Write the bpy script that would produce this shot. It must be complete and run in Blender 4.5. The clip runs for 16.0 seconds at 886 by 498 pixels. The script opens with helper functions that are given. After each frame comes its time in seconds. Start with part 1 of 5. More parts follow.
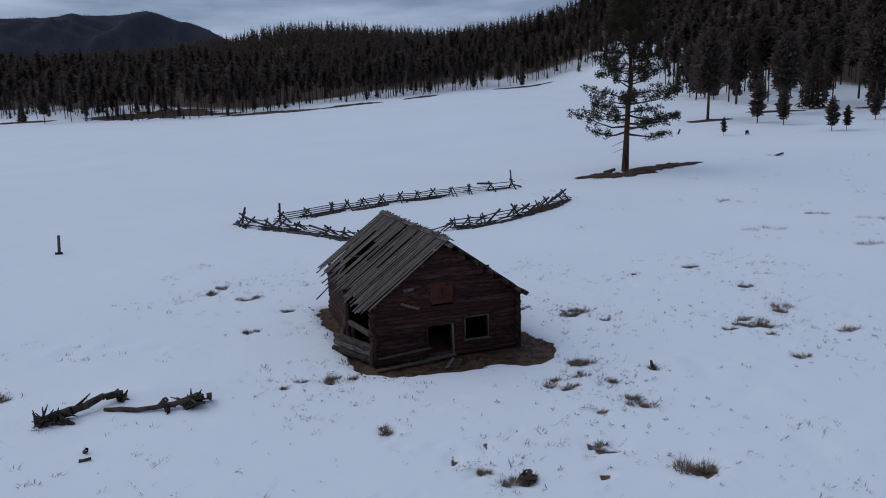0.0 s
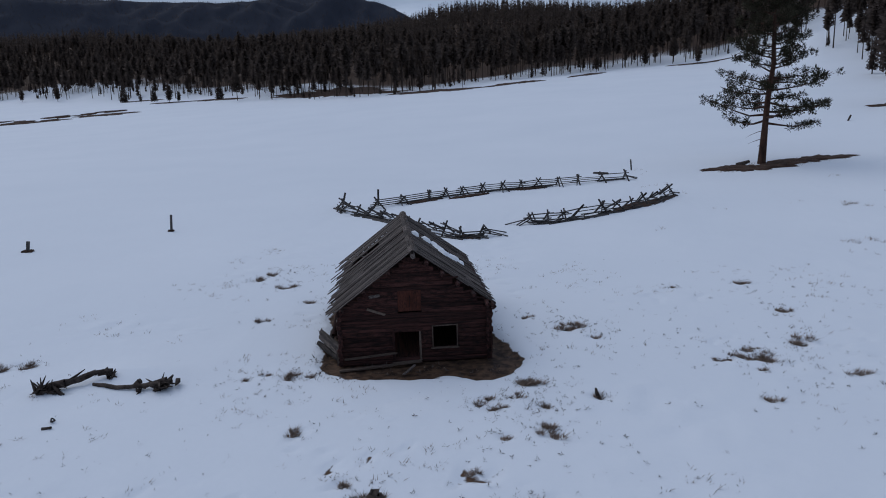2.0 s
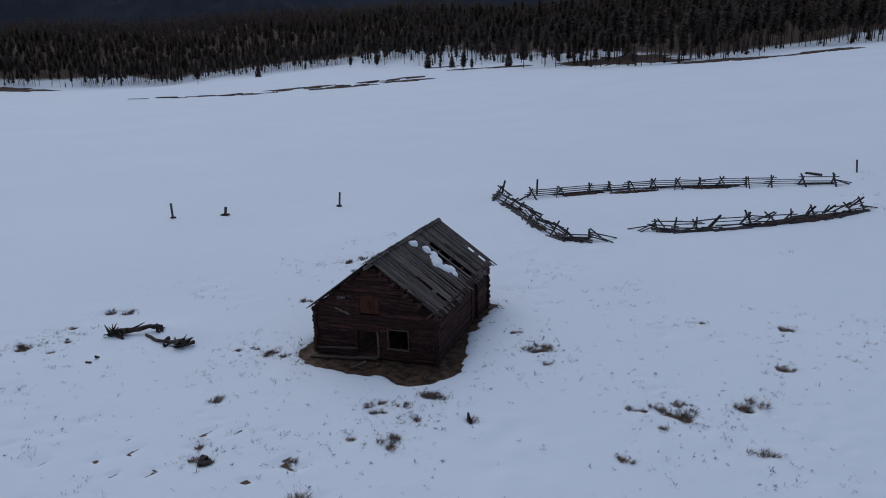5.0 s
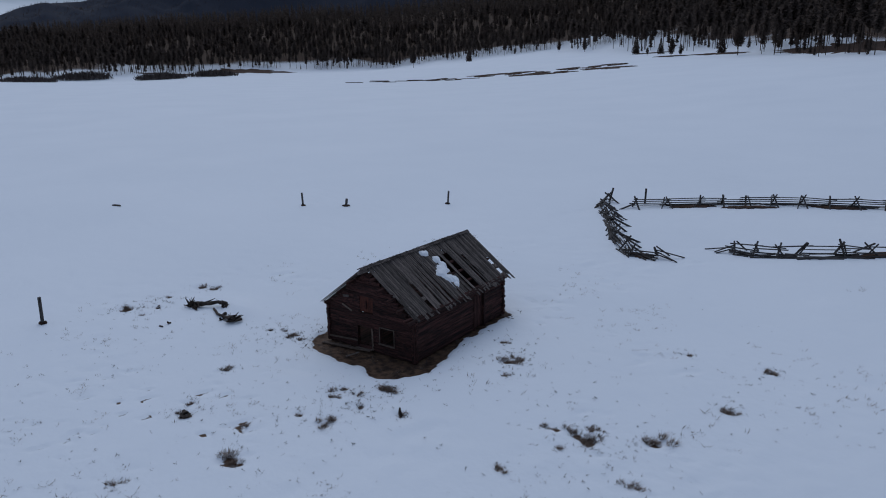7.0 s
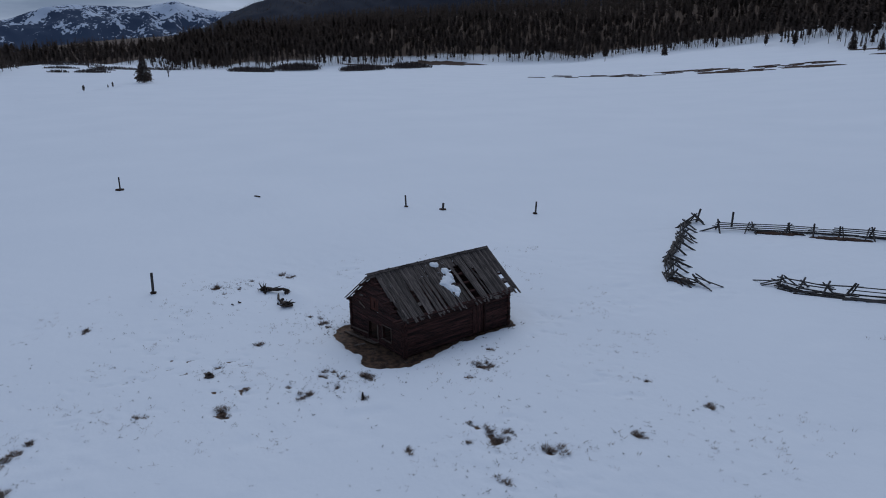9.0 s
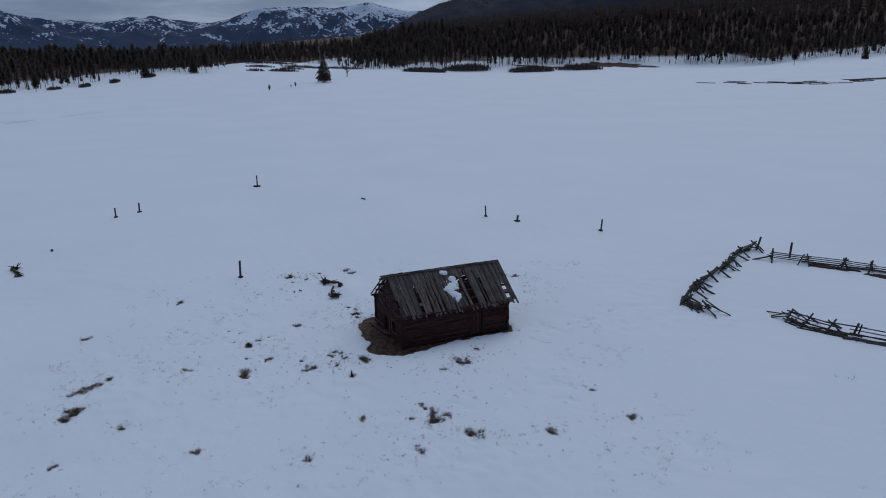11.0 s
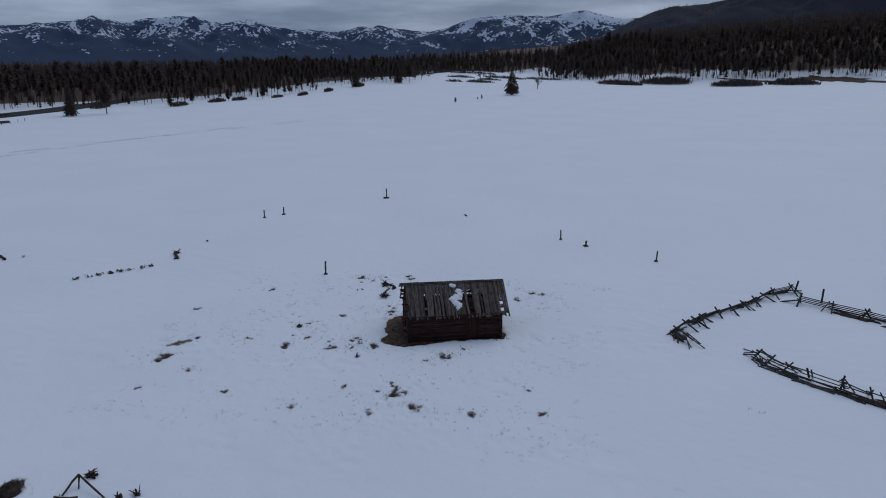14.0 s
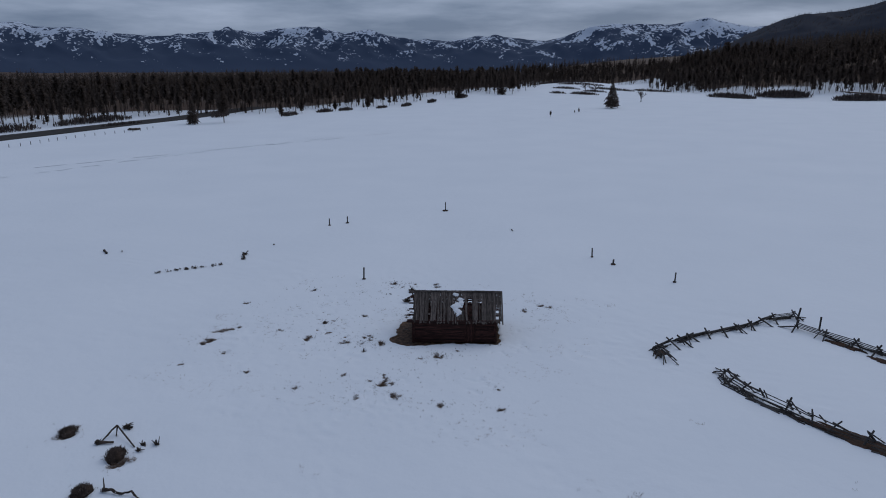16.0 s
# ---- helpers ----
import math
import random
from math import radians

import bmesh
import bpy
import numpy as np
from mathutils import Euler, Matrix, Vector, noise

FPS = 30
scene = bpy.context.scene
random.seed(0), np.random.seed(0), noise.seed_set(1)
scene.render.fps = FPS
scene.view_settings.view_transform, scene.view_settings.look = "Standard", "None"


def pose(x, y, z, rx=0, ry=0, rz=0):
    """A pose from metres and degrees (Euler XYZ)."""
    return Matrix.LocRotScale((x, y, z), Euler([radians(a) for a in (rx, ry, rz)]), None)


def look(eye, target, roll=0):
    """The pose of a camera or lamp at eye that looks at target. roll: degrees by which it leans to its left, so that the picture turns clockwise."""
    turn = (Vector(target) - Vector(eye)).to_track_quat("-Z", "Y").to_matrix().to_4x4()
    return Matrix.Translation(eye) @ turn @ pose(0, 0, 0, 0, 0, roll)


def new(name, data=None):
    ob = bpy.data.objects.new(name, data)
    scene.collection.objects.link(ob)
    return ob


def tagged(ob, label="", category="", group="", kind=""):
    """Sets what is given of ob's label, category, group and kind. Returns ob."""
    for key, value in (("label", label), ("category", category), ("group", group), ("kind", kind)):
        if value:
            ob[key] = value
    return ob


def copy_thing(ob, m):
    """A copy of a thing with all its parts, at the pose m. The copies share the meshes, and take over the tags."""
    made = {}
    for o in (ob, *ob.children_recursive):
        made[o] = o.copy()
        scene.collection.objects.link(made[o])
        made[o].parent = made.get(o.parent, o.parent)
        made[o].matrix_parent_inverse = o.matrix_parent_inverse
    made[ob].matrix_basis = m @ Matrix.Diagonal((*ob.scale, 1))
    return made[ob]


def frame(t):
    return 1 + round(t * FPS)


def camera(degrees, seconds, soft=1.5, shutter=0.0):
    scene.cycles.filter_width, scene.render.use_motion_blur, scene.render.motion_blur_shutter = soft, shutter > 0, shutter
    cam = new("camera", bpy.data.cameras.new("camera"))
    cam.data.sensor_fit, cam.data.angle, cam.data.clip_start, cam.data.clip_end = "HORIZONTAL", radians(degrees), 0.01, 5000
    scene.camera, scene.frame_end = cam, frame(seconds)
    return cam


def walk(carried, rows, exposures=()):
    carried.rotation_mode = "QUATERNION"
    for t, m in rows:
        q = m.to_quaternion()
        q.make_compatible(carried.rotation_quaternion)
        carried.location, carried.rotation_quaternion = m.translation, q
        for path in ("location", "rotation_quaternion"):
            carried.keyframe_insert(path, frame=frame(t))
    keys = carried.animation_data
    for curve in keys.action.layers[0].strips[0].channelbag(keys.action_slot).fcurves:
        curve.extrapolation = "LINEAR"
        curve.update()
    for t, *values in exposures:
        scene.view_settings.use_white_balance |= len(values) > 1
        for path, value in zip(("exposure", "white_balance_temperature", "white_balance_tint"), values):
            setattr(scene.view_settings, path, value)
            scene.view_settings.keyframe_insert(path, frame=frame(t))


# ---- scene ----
cam = camera(64.5, 16.0, soft=1.0)
METRES, EYE, TILT, LEAN, TURN = 100.0, 9.55, -10.3, 1.7, 0.0
ROWS = [
    (0.0, 0.0, 0.0, 0.0, 0.0, 0.0, -0.0),
    (0.5, 0.0198, -0.0003, 0.0033, 3.34, -0.49, -0.65),
    (1.0, 0.0404, 0.0002, 0.0071, 6.77, -1.02, -1.3),
    (1.5, 0.0616, 0.0019, 0.0115, 10.3, -1.6, -1.99),
    (2.0, 0.0835, 0.0043, 0.0163, 13.92, -2.25, -2.67),
    (2.5, 0.1061, 0.0076, 0.0216, 17.61, -2.95, -3.31),
    (3.0, 0.1293, 0.0123, 0.0274, 21.39, -3.68, -3.99),
    (3.5, 0.1529, 0.0181, 0.0336, 25.34, -4.45, -4.66),
    (4.0, 0.1773, 0.0247, 0.0402, 29.42, -5.3, -5.33),
    (6.5, 0.3046, 0.0771, 0.082, 50.77, -9.87, -8.17),
    (7.0, 0.3304, 0.0918, 0.0924, 55.05, -10.76, -8.57),
    (7.5, 0.3564, 0.1077, 0.1034, 59.3, -11.65, -8.95),
    (8.0, 0.3805, 0.1239, 0.1146, 63.2, -12.48, -9.25),
    (10.5, 0.509, 0.2306, 0.1779, 82.08, -16.12, -10.03),
    (11.0, 0.5318, 0.2553, 0.191, 85.4, -16.68, -10.07),
    (11.5, 0.5541, 0.2811, 0.2039, 88.57, -17.17, -10.07),
    (12.0, 0.5753, 0.3075, 0.217, 91.56, -17.63, -10.02),
    (12.5, 0.5953, 0.3347, 0.2302, 94.46, -18.02, -9.97),
    (13.0, 0.6141, 0.3626, 0.2442, 97.21, -18.38, -9.89),
    (13.5, 0.6312, 0.3909, 0.2588, 99.86, -18.74, -9.81),
    (14.0, 0.6471, 0.4203, 0.2723, 102.37, -19.08, -9.66),
    (14.5, 0.6618, 0.4504, 0.2853, 104.82, -19.33, -9.56),
    (15.0, 0.6757, 0.4808, 0.2989, 107.16, -19.56, -9.41),
    (15.5, 0.6882, 0.5118, 0.3127, 109.42, -19.74, -9.24),
    (16.0, 0.6991, 0.5433, 0.3267, 111.65, -19.95, -9.06),
]
walk(cam, [(t, pose(0, 0, EYE, TILT, LEAN, TURN) @ pose(METRES * x, METRES * y, METRES * z, 90 + pitch, roll, yaw)) for t, x, y, z, yaw, pitch, roll in ROWS],
     exposures=((0.0, 0.18, 6380, 10), (3.5, 0.1, 6340, 10), (7.0, -0.01, 6180, 9), (10.5, -0.06, 6180, 9), (13.0, -0.1, 6300, 10), (16.0, -0.1, 6340, 10)))

# ---- world and light ----
world = bpy.data.worlds.new("overcast_sky")
scene.world = world
world.use_nodes = True
wn, wl = world.node_tree.nodes, world.node_tree.links
sky = wn.new("ShaderNodeTexSky")
sky.sky_type, sky.sun_disc = "NISHITA", False
sky.sun_elevation, sky.sun_rotation = radians(45), radians(292)
sky.air_density, sky.dust_density, sky.ozone_density = 1.0, 2.0, 2.0
coord = wn.new("ShaderNodeTexCoord")
stretch = wn.new("ShaderNodeMapping")
stretch.inputs["Scale"].default_value = (2.2, 2.2, 13.0)
cloud = wn.new("ShaderNodeTexNoise")
cloud.inputs["Scale"].default_value, cloud.inputs["Detail"].default_value, cloud.inputs["Roughness"].default_value = 1.6, 6.0, 0.55
ramp = wn.new("ShaderNodeValToRGB")
ramp.color_ramp.elements[0].position, ramp.color_ramp.elements[0].color = 0.36, (1.5, 2.05, 3.1, 1)
ramp.color_ramp.elements[1].position, ramp.color_ramp.elements[1].color = 0.66, (3.75, 4.45, 5.9, 1)
mix = wn.new("ShaderNodeMix")
mix.data_type = "RGBA"
mix.inputs["Factor"].default_value = 0.93
wl.new(coord.outputs["Generated"], stretch.inputs["Vector"])
wl.new(stretch.outputs["Vector"], cloud.inputs["Vector"])
wl.new(cloud.outputs["Fac"], ramp.inputs["Fac"])
wl.new(sky.outputs["Color"], mix.inputs["A"])
wl.new(ramp.outputs["Color"], mix.inputs["B"])
wl.new(mix.outputs["Result"], wn["Background"].inputs["Color"])
wn["Background"].inputs["Strength"].default_value = 0.094
sun = new("sun", bpy.data.lights.new("sun", "SUN"))
sun.data.energy, sun.data.angle, sun.data.color = 0.72, radians(60), (1.0, 0.98, 0.96)
sun.matrix_world = look((0, 0, 55), (50, -20, 0))


# ---- materials ----
def material(name, low, high, scale=4.0, rough=0.85, bump=0.3, stretch=(1, 1, 1), fine=40.0, vary=0.25, space="Object", distance=0.03, contrast=(0.35, 0.65), island=False, shine=0.25):
    """Two-scale noise between two colours, with relief and a random tint per object or island."""
    m = bpy.data.materials.new(name)
    m.use_nodes = True
    n, l = m.node_tree.nodes, m.node_tree.links
    b = n["Principled BSDF"]
    b.inputs["Roughness"].default_value = rough
    b.inputs["Specular IOR Level"].default_value = shine
    tc, mp = n.new("ShaderNodeTexCoord"), n.new("ShaderNodeMapping")
    mp.inputs["Scale"].default_value = stretch
    if space == "World":
        geo = n.new("ShaderNodeNewGeometry")
        l.new(geo.outputs["Position"], mp.inputs["Vector"])
    else:
        who, far, shift = n.new("ShaderNodeObjectInfo"), n.new("ShaderNodeMath"), n.new("ShaderNodeVectorMath")
        far.operation, far.inputs[1].default_value = "MULTIPLY", 37.0
        l.new(who.outputs["Random"], far.inputs[0])
        l.new(tc.outputs["Object"], shift.inputs[0])
        l.new(far.outputs[0], shift.inputs[1])
        l.new(shift.outputs["Vector"], mp.inputs["Vector"])
    a, f = n.new("ShaderNodeTexNoise"), n.new("ShaderNodeTexNoise")
    a.inputs["Scale"].default_value, a.inputs["Detail"].default_value = scale, 5
    f.inputs["Scale"].default_value, f.inputs["Detail"].default_value = fine, 3
    l.new(mp.outputs["Vector"], a.inputs["Vector"])
    l.new(mp.outputs["Vector"], f.inputs["Vector"])
    blend = n.new("ShaderNodeMath")
    blend.operation = "MULTIPLY_ADD"
    blend.inputs[1].default_value = 0.35
    half = n.new("ShaderNodeMath")
    half.operation = "MULTIPLY"
    half.inputs[1].default_value = 0.65
    l.new(a.outputs["Fac"], half.inputs[0])
    l.new(f.outputs["Fac"], blend.inputs[0])
    l.new(half.outputs[0], blend.inputs[2])
    r = n.new("ShaderNodeValToRGB")
    r.color_ramp.elements[0].position, r.color_ramp.elements[0].color = contrast[0], (*low, 1)
    r.color_ramp.elements[1].position, r.color_ramp.elements[1].color = contrast[1], (*high, 1)
    l.new(blend.outputs[0], r.inputs["Fac"])
    hsv = n.new("ShaderNodeHueSaturation")
    span = n.new("ShaderNodeMapRange")
    span.inputs["To Min"].default_value, span.inputs["To Max"].default_value = 1 - vary, 1 + vary
    if island:
        rnd = n.new("ShaderNodeNewGeometry")
        l.new(rnd.outputs["Random Per Island"], span.inputs["Value"])
    else:
        rnd = n.new("ShaderNodeObjectInfo")
        l.new(rnd.outputs["Random"], span.inputs["Value"])
    l.new(span.outputs["Result"], hsv.inputs["Value"])
    l.new(r.outputs["Color"], hsv.inputs["Color"])
    l.new(hsv.outputs["Color"], b.inputs["Base Color"])
    if bump:
        bp = n.new("ShaderNodeBump")
        bp.inputs["Strength"].default_value, bp.inputs["Distance"].default_value = bump, distance
        l.new(blend.outputs[0], bp.inputs["Height"])
        l.new(bp.outputs["Normal"], b.inputs["Normal"])
    return m


GRAIN = (2.2, 1.0, 1.0)
roof_wood = material("weathered_roof_board", (0.018, 0.0145, 0.0132), (0.15, 0.122, 0.108), 3.0, 0.9, 0.7, GRAIN, 13, 0.5, contrast=(0.36, 0.62))
log_wood = material("aged_log", (0.013, 0.0062, 0.0053), (0.07, 0.027, 0.022), 2.6, 0.92, 0.7, GRAIN, 12, 0.45, contrast=(0.4, 0.64))
pale_wood = material("bleached_board", (0.045, 0.032, 0.026), (0.17, 0.125, 0.098), 3.0, 0.9, 0.5, GRAIN, 14, 0.2)
red_wood = material("red_stained_board", (0.022, 0.008, 0.006), (0.095, 0.028, 0.017), 3.0, 0.85, 0.5, GRAIN, 14, 0.2)
rail_wood = material("fence_rail_wood", (0.022, 0.02, 0.02), (0.10, 0.09, 0.085), 3.0, 0.92, 0.5, GRAIN, 14, 0.35)
bark = material("pine_bark", (0.03, 0.016, 0.012), (0.10, 0.052, 0.036), 3.0, 0.95, 0.8, (1, 1, 0.3), 14, 0.15, distance=0.06)
dark_bark = material("forest_bark", (0.03, 0.022, 0.018), (0.09, 0.065, 0.05), 2.0, 0.95, 0.5, (1, 1, 0.3), 9, 0.2, island=True)
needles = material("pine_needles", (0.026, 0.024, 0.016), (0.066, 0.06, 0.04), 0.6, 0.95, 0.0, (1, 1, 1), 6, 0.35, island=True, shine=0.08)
# base colour lifted to stand for the haze over the woods
hazed_needles = material("hazed_needles", (0.082, 0.064, 0.055), (0.128, 0.101, 0.085), 0.05, 1.0, 0.0, (1, 1, 1), 0.3, 0.12, island=True, shine=0.0)


def soften(m, share):
    """Needles let a share of the light through."""
    n, l = m.node_tree.nodes, m.node_tree.links
    b = n["Principled BSDF"]
    t, x = n.new("ShaderNodeBsdfTranslucent"), n.new("ShaderNodeMixShader")
    l.new(b.inputs["Base Color"].links[0].from_socket, t.inputs["Color"])
    x.inputs["Fac"].default_value = share
    l.new(b.outputs["BSDF"], x.inputs[1])
    l.new(t.outputs["BSDF"], x.inputs[2])
    l.new(x.outputs["Shader"], n["Material Output"].inputs["Surface"])


soften(hazed_needles, 0.5)
soften(needles, 0.35)
dry_grass = material("dry_grass", (0.115, 0.083, 0.066), (0.34, 0.255, 0.2), 3.0, 0.9, 0.0, (1, 1, 1), 20, 0.4, island=True)
sage = material("dry_sage_sprigs", (0.035, 0.026, 0.023), (0.13, 0.1, 0.085), 2.0, 0.95, 0.0, (1, 1, 1), 9, 0.4, island=True)
brush = material("bare_brush", (0.05, 0.038, 0.035), (0.12, 0.095, 0.085), 2.0, 0.95, 0.0, (1, 1, 1), 9, 0.35, island=True)
mud = material("matted_dead_grass", (0.028, 0.016, 0.012), (0.10, 0.058, 0.04), 0.9, 0.95, 0.8, (1, 1, 1), 9, 0.05, "World", 0.08)
asphalt = material("road_surface", (0.02, 0.019, 0.019), (0.05, 0.045, 0.043), 0.3, 0.98, 0.2, (1, 1, 1), 4, 0.05, "World")
rock_dark = material("dark_earth_mound", (0.018, 0.012, 0.01), (0.07, 0.048, 0.037), 2.5, 0.95, 0.8, (1, 1, 1), 14, 0.15)
clean_snow = material("roof_snow", (0.78, 0.80, 0.83), (0.88, 0.89, 0.90), 3.0, 0.7, 0.3, (1, 1, 1), 20, 0.03)


def snow_material():
    """Snow of the meadow; the attribute bare uncovers matted dead grass."""
    m = bpy.data.materials.new("meadow_snow")
    m.use_nodes = True
    n, l = m.node_tree.nodes, m.node_tree.links
    b = n["Principled BSDF"]
    b.inputs["Roughness"].default_value = 0.75
    b.inputs["Specular IOR Level"].default_value = 0.2
    geo = n.new("ShaderNodeNewGeometry")

    def tex(scale, detail, low, high, lo=0.35, hi=0.65):
        t, r = n.new("ShaderNodeTexNoise"), n.new("ShaderNodeValToRGB")
        t.inputs["Scale"].default_value, t.inputs["Detail"].default_value = scale, detail
        l.new(geo.outputs["Position"], t.inputs["Vector"])
        r.color_ramp.elements[0].position, r.color_ramp.elements[0].color = lo, (*low, 1)
        r.color_ramp.elements[1].position, r.color_ramp.elements[1].color = hi, (*high, 1)
        l.new(t.outputs["Fac"], r.inputs["Fac"])
        return t, r

    wide, snow = tex(0.05, 6, (0.755, 0.794, 0.848), (0.792, 0.827, 0.877), 0.3, 0.7)
    grain, earth = tex(3.0, 6, (0.028, 0.016, 0.011), (0.12, 0.07, 0.043))
    ripple, _ = tex(0.7, 6, (0, 0, 0), (1, 1, 1))
    attr = n.new("ShaderNodeAttribute")
    attr.attribute_name = "bare"
    edge = n.new("ShaderNodeMath")
    edge.operation = "MULTIPLY_ADD"
    edge.inputs[1].default_value = 0.55
    l.new(grain.outputs["Fac"], edge.inputs[0])
    l.new(attr.outputs["Fac"], edge.inputs[2])
    cut = n.new("ShaderNodeMapRange")
    cut.inputs["From Min"].default_value, cut.inputs["From Max"].default_value = 0.72, 0.84
    l.new(edge.outputs[0], cut.inputs["Value"])
    mx = n.new("ShaderNodeMix")
    mx.data_type = "RGBA"
    l.new(cut.outputs["Result"], mx.inputs["Factor"])
    l.new(snow.outputs["Color"], mx.inputs["A"])
    l.new(earth.outputs["Color"], mx.inputs["B"])
    l.new(mx.outputs["Result"], b.inputs["Base Color"])
    total = n.new("ShaderNodeMath")
    total.operation = "MULTIPLY_ADD"
    total.inputs[1].default_value = 0.25
    l.new(grain.outputs["Fac"], total.inputs[0])
    l.new(ripple.outputs["Fac"], total.inputs[2])
    bp = n.new("ShaderNodeBump")
    bp.inputs["Strength"].default_value, bp.inputs["Distance"].default_value = 0.4, 0.14
    l.new(total.outputs[0], bp.inputs["Height"])
    l.new(bp.outputs["Normal"], b.inputs["Normal"])
    return m


def mountain_material(name, forest, snow, scale, low, high, lift, start, fine):
    """Wooded slopes with snow fields that grow with the height above the valley; haze comes in with both colours."""
    m = bpy.data.materials.new(name)
    m.use_nodes = True
    n, l = m.node_tree.nodes, m.node_tree.links
    b = n["Principled BSDF"]
    b.inputs["Roughness"].default_value = 0.95
    b.inputs["Specular IOR Level"].default_value = 0.05
    geo = n.new("ShaderNodeNewGeometry")
    mp = n.new("ShaderNodeMapping")
    mp.inputs["Scale"].default_value = (1, 1, 0.55)
    l.new(geo.outputs["Position"], mp.inputs["Vector"])
    big, small = n.new("ShaderNodeTexNoise"), n.new("ShaderNodeTexNoise")
    big.inputs["Scale"].default_value, big.inputs["Detail"].default_value, big.inputs["Roughness"].default_value = scale, 5, 0.6
    small.inputs["Scale"].default_value, small.inputs["Detail"].default_value = scale * 6, 6
    l.new(mp.outputs["Vector"], big.inputs["Vector"])
    l.new(mp.outputs["Vector"], small.inputs["Vector"])
    sep = n.new("ShaderNodeSeparateXYZ")
    l.new(geo.outputs["Position"], sep.inputs[0])
    rise = n.new("ShaderNodeMapRange")
    rise.inputs["From Min"].default_value, rise.inputs["From Max"].default_value = low, high
    rise.inputs["To Min"].default_value, rise.inputs["To Max"].default_value = -lift, lift
    l.new(sep.outputs["Z"], rise.inputs["Value"])
    add, add2 = n.new("ShaderNodeMath"), n.new("ShaderNodeMath")
    add2.operation, add2.inputs[1].default_value = "MULTIPLY_ADD", fine
    l.new(big.outputs["Fac"], add.inputs[0])
    l.new(rise.outputs["Result"], add.inputs[1])
    l.new(small.outputs["Fac"], add2.inputs[0])
    l.new(add.outputs[0], add2.inputs[2])
    r = n.new("ShaderNodeValToRGB")
    r.color_ramp.elements[0].position, r.color_ramp.elements[0].color = start, (*forest, 1)
    r.color_ramp.elements[1].position, r.color_ramp.elements[1].color = start + 0.1, (*snow, 1)
    l.new(add2.outputs[0], r.inputs["Fac"])
    l.new(r.outputs["Color"], b.inputs["Base Color"])
    return m


meadow_snow = snow_material()
# Haze of distance is mixed into both materials' colours: blued woods, dulled snow.
near_mountain = mountain_material("hazed_wooded_mountain", (0.04, 0.044, 0.058), (0.42, 0.46, 0.52), 0.045, 60, 330, 0.02, 1.018, 0.85)
far_mountain = mountain_material("hazed_snowy_mountain", (0.05, 0.07, 0.115), (0.52, 0.58, 0.68), 0.011, 20, 260, 0.16, 0.945, 0.74)


# ---- helpers of this place ----
def part(name, bm, mat, parent=None, label="", smooth=False):
    me = bpy.data.meshes.new(name)
    bm.to_mesh(me)
    bm.free()
    me.materials.append(mat)
    if smooth:
        me.shade_smooth()
    ob = new(name, me)
    ob.parent = parent
    if label:
        tagged(ob, label)
    return ob


def arrays(name, verts, faces, mats, index=None, parent=None, smooth=False):
    """A mesh of triangles from numpy arrays."""
    me = bpy.data.meshes.new(name)
    me.vertices.add(len(verts))
    me.vertices.foreach_set("co", np.asarray(verts, np.float32).ravel())
    me.loops.add(len(faces) * 3)
    me.loops.foreach_set("vertex_index", np.asarray(faces, np.int32).ravel())
    me.polygons.add(len(faces))
    me.polygons.foreach_set("loop_start", np.arange(0, len(faces) * 3, 3, dtype=np.int32))
    for m in mats:
        me.materials.append(m)
    if index is not None:
        me.polygons.foreach_set("material_index", np.asarray(index, np.int32))
    me.update(calc_edges=True)
    if smooth:
        me.shade_smooth()
    ob = new(name, me)
    ob.parent = parent
    return ob


def empty(name, m):
    ob = new(name)
    ob.empty_display_size = 0.2
    ob.matrix_basis = m
    return ob


def shared(name, mesh, parent, m):
    ob = new(name, mesh)
    ob.parent = parent
    ob.matrix_basis = m
    return ob


def lattice(ix, iy, seed):
    h = np.sin(ix * 127.1 + iy * 311.7 + seed * 74.7) * 43758.5453
    return h - np.floor(h)


def vnoise(x, y, seed=0):
    """Smooth value noise, -1 to 1, for arrays."""
    x, y = np.asarray(x, float), np.asarray(y, float)
    ix, iy = np.floor(x), np.floor(y)
    fx, fy = x - ix, y - iy
    fx, fy = fx * fx * (3 - 2 * fx), fy * fy * (3 - 2 * fy)
    a = lattice(ix, iy, seed) * (1 - fx) + lattice(ix + 1, iy, seed) * fx
    b = lattice(ix, iy + 1, seed) * (1 - fx) + lattice(ix + 1, iy + 1, seed) * fx
    return (a * (1 - fy) + b * fy) * 2 - 1


def ramped(v, w):
    return w * np.logaddexp(0, v / w)


def stepped(a, b, v):
    t = np.clip((v - a) / (b - a), 0, 1)
    return t * t * (3 - 2 * t)


# ---- lie of the land ----
CABIN = (-3.09, 27.24, radians(19.66))
WIDE, DEEP, WALL_L, WALL_R, RIDGE = 6.375, 9.05, 2.48, 2.62, 4.92
HILL_AZ = (-180, -60, -35, -14, -7, 0, 12, 20, 31, 37, 41, 46, 55, 65, 75, 80, 85, 88, 92, 95, 99, 102, 106, 109, 180)
HILL_UP = (0, 30, 66, 55, 41, 42, 53, 36, 38, 50, 66, 74, 80, 76, 65, 54, 44, 43, 43, 42, 32, 20, 8, 0, 0)
HILL_R0 = (400, 300, 260, 280, 400, 460, 440, 360, 470, 560, 660, 740, 800, 780, 760, 740, 740, 820, 930, 980, 980, 980, 980, 980, 980)
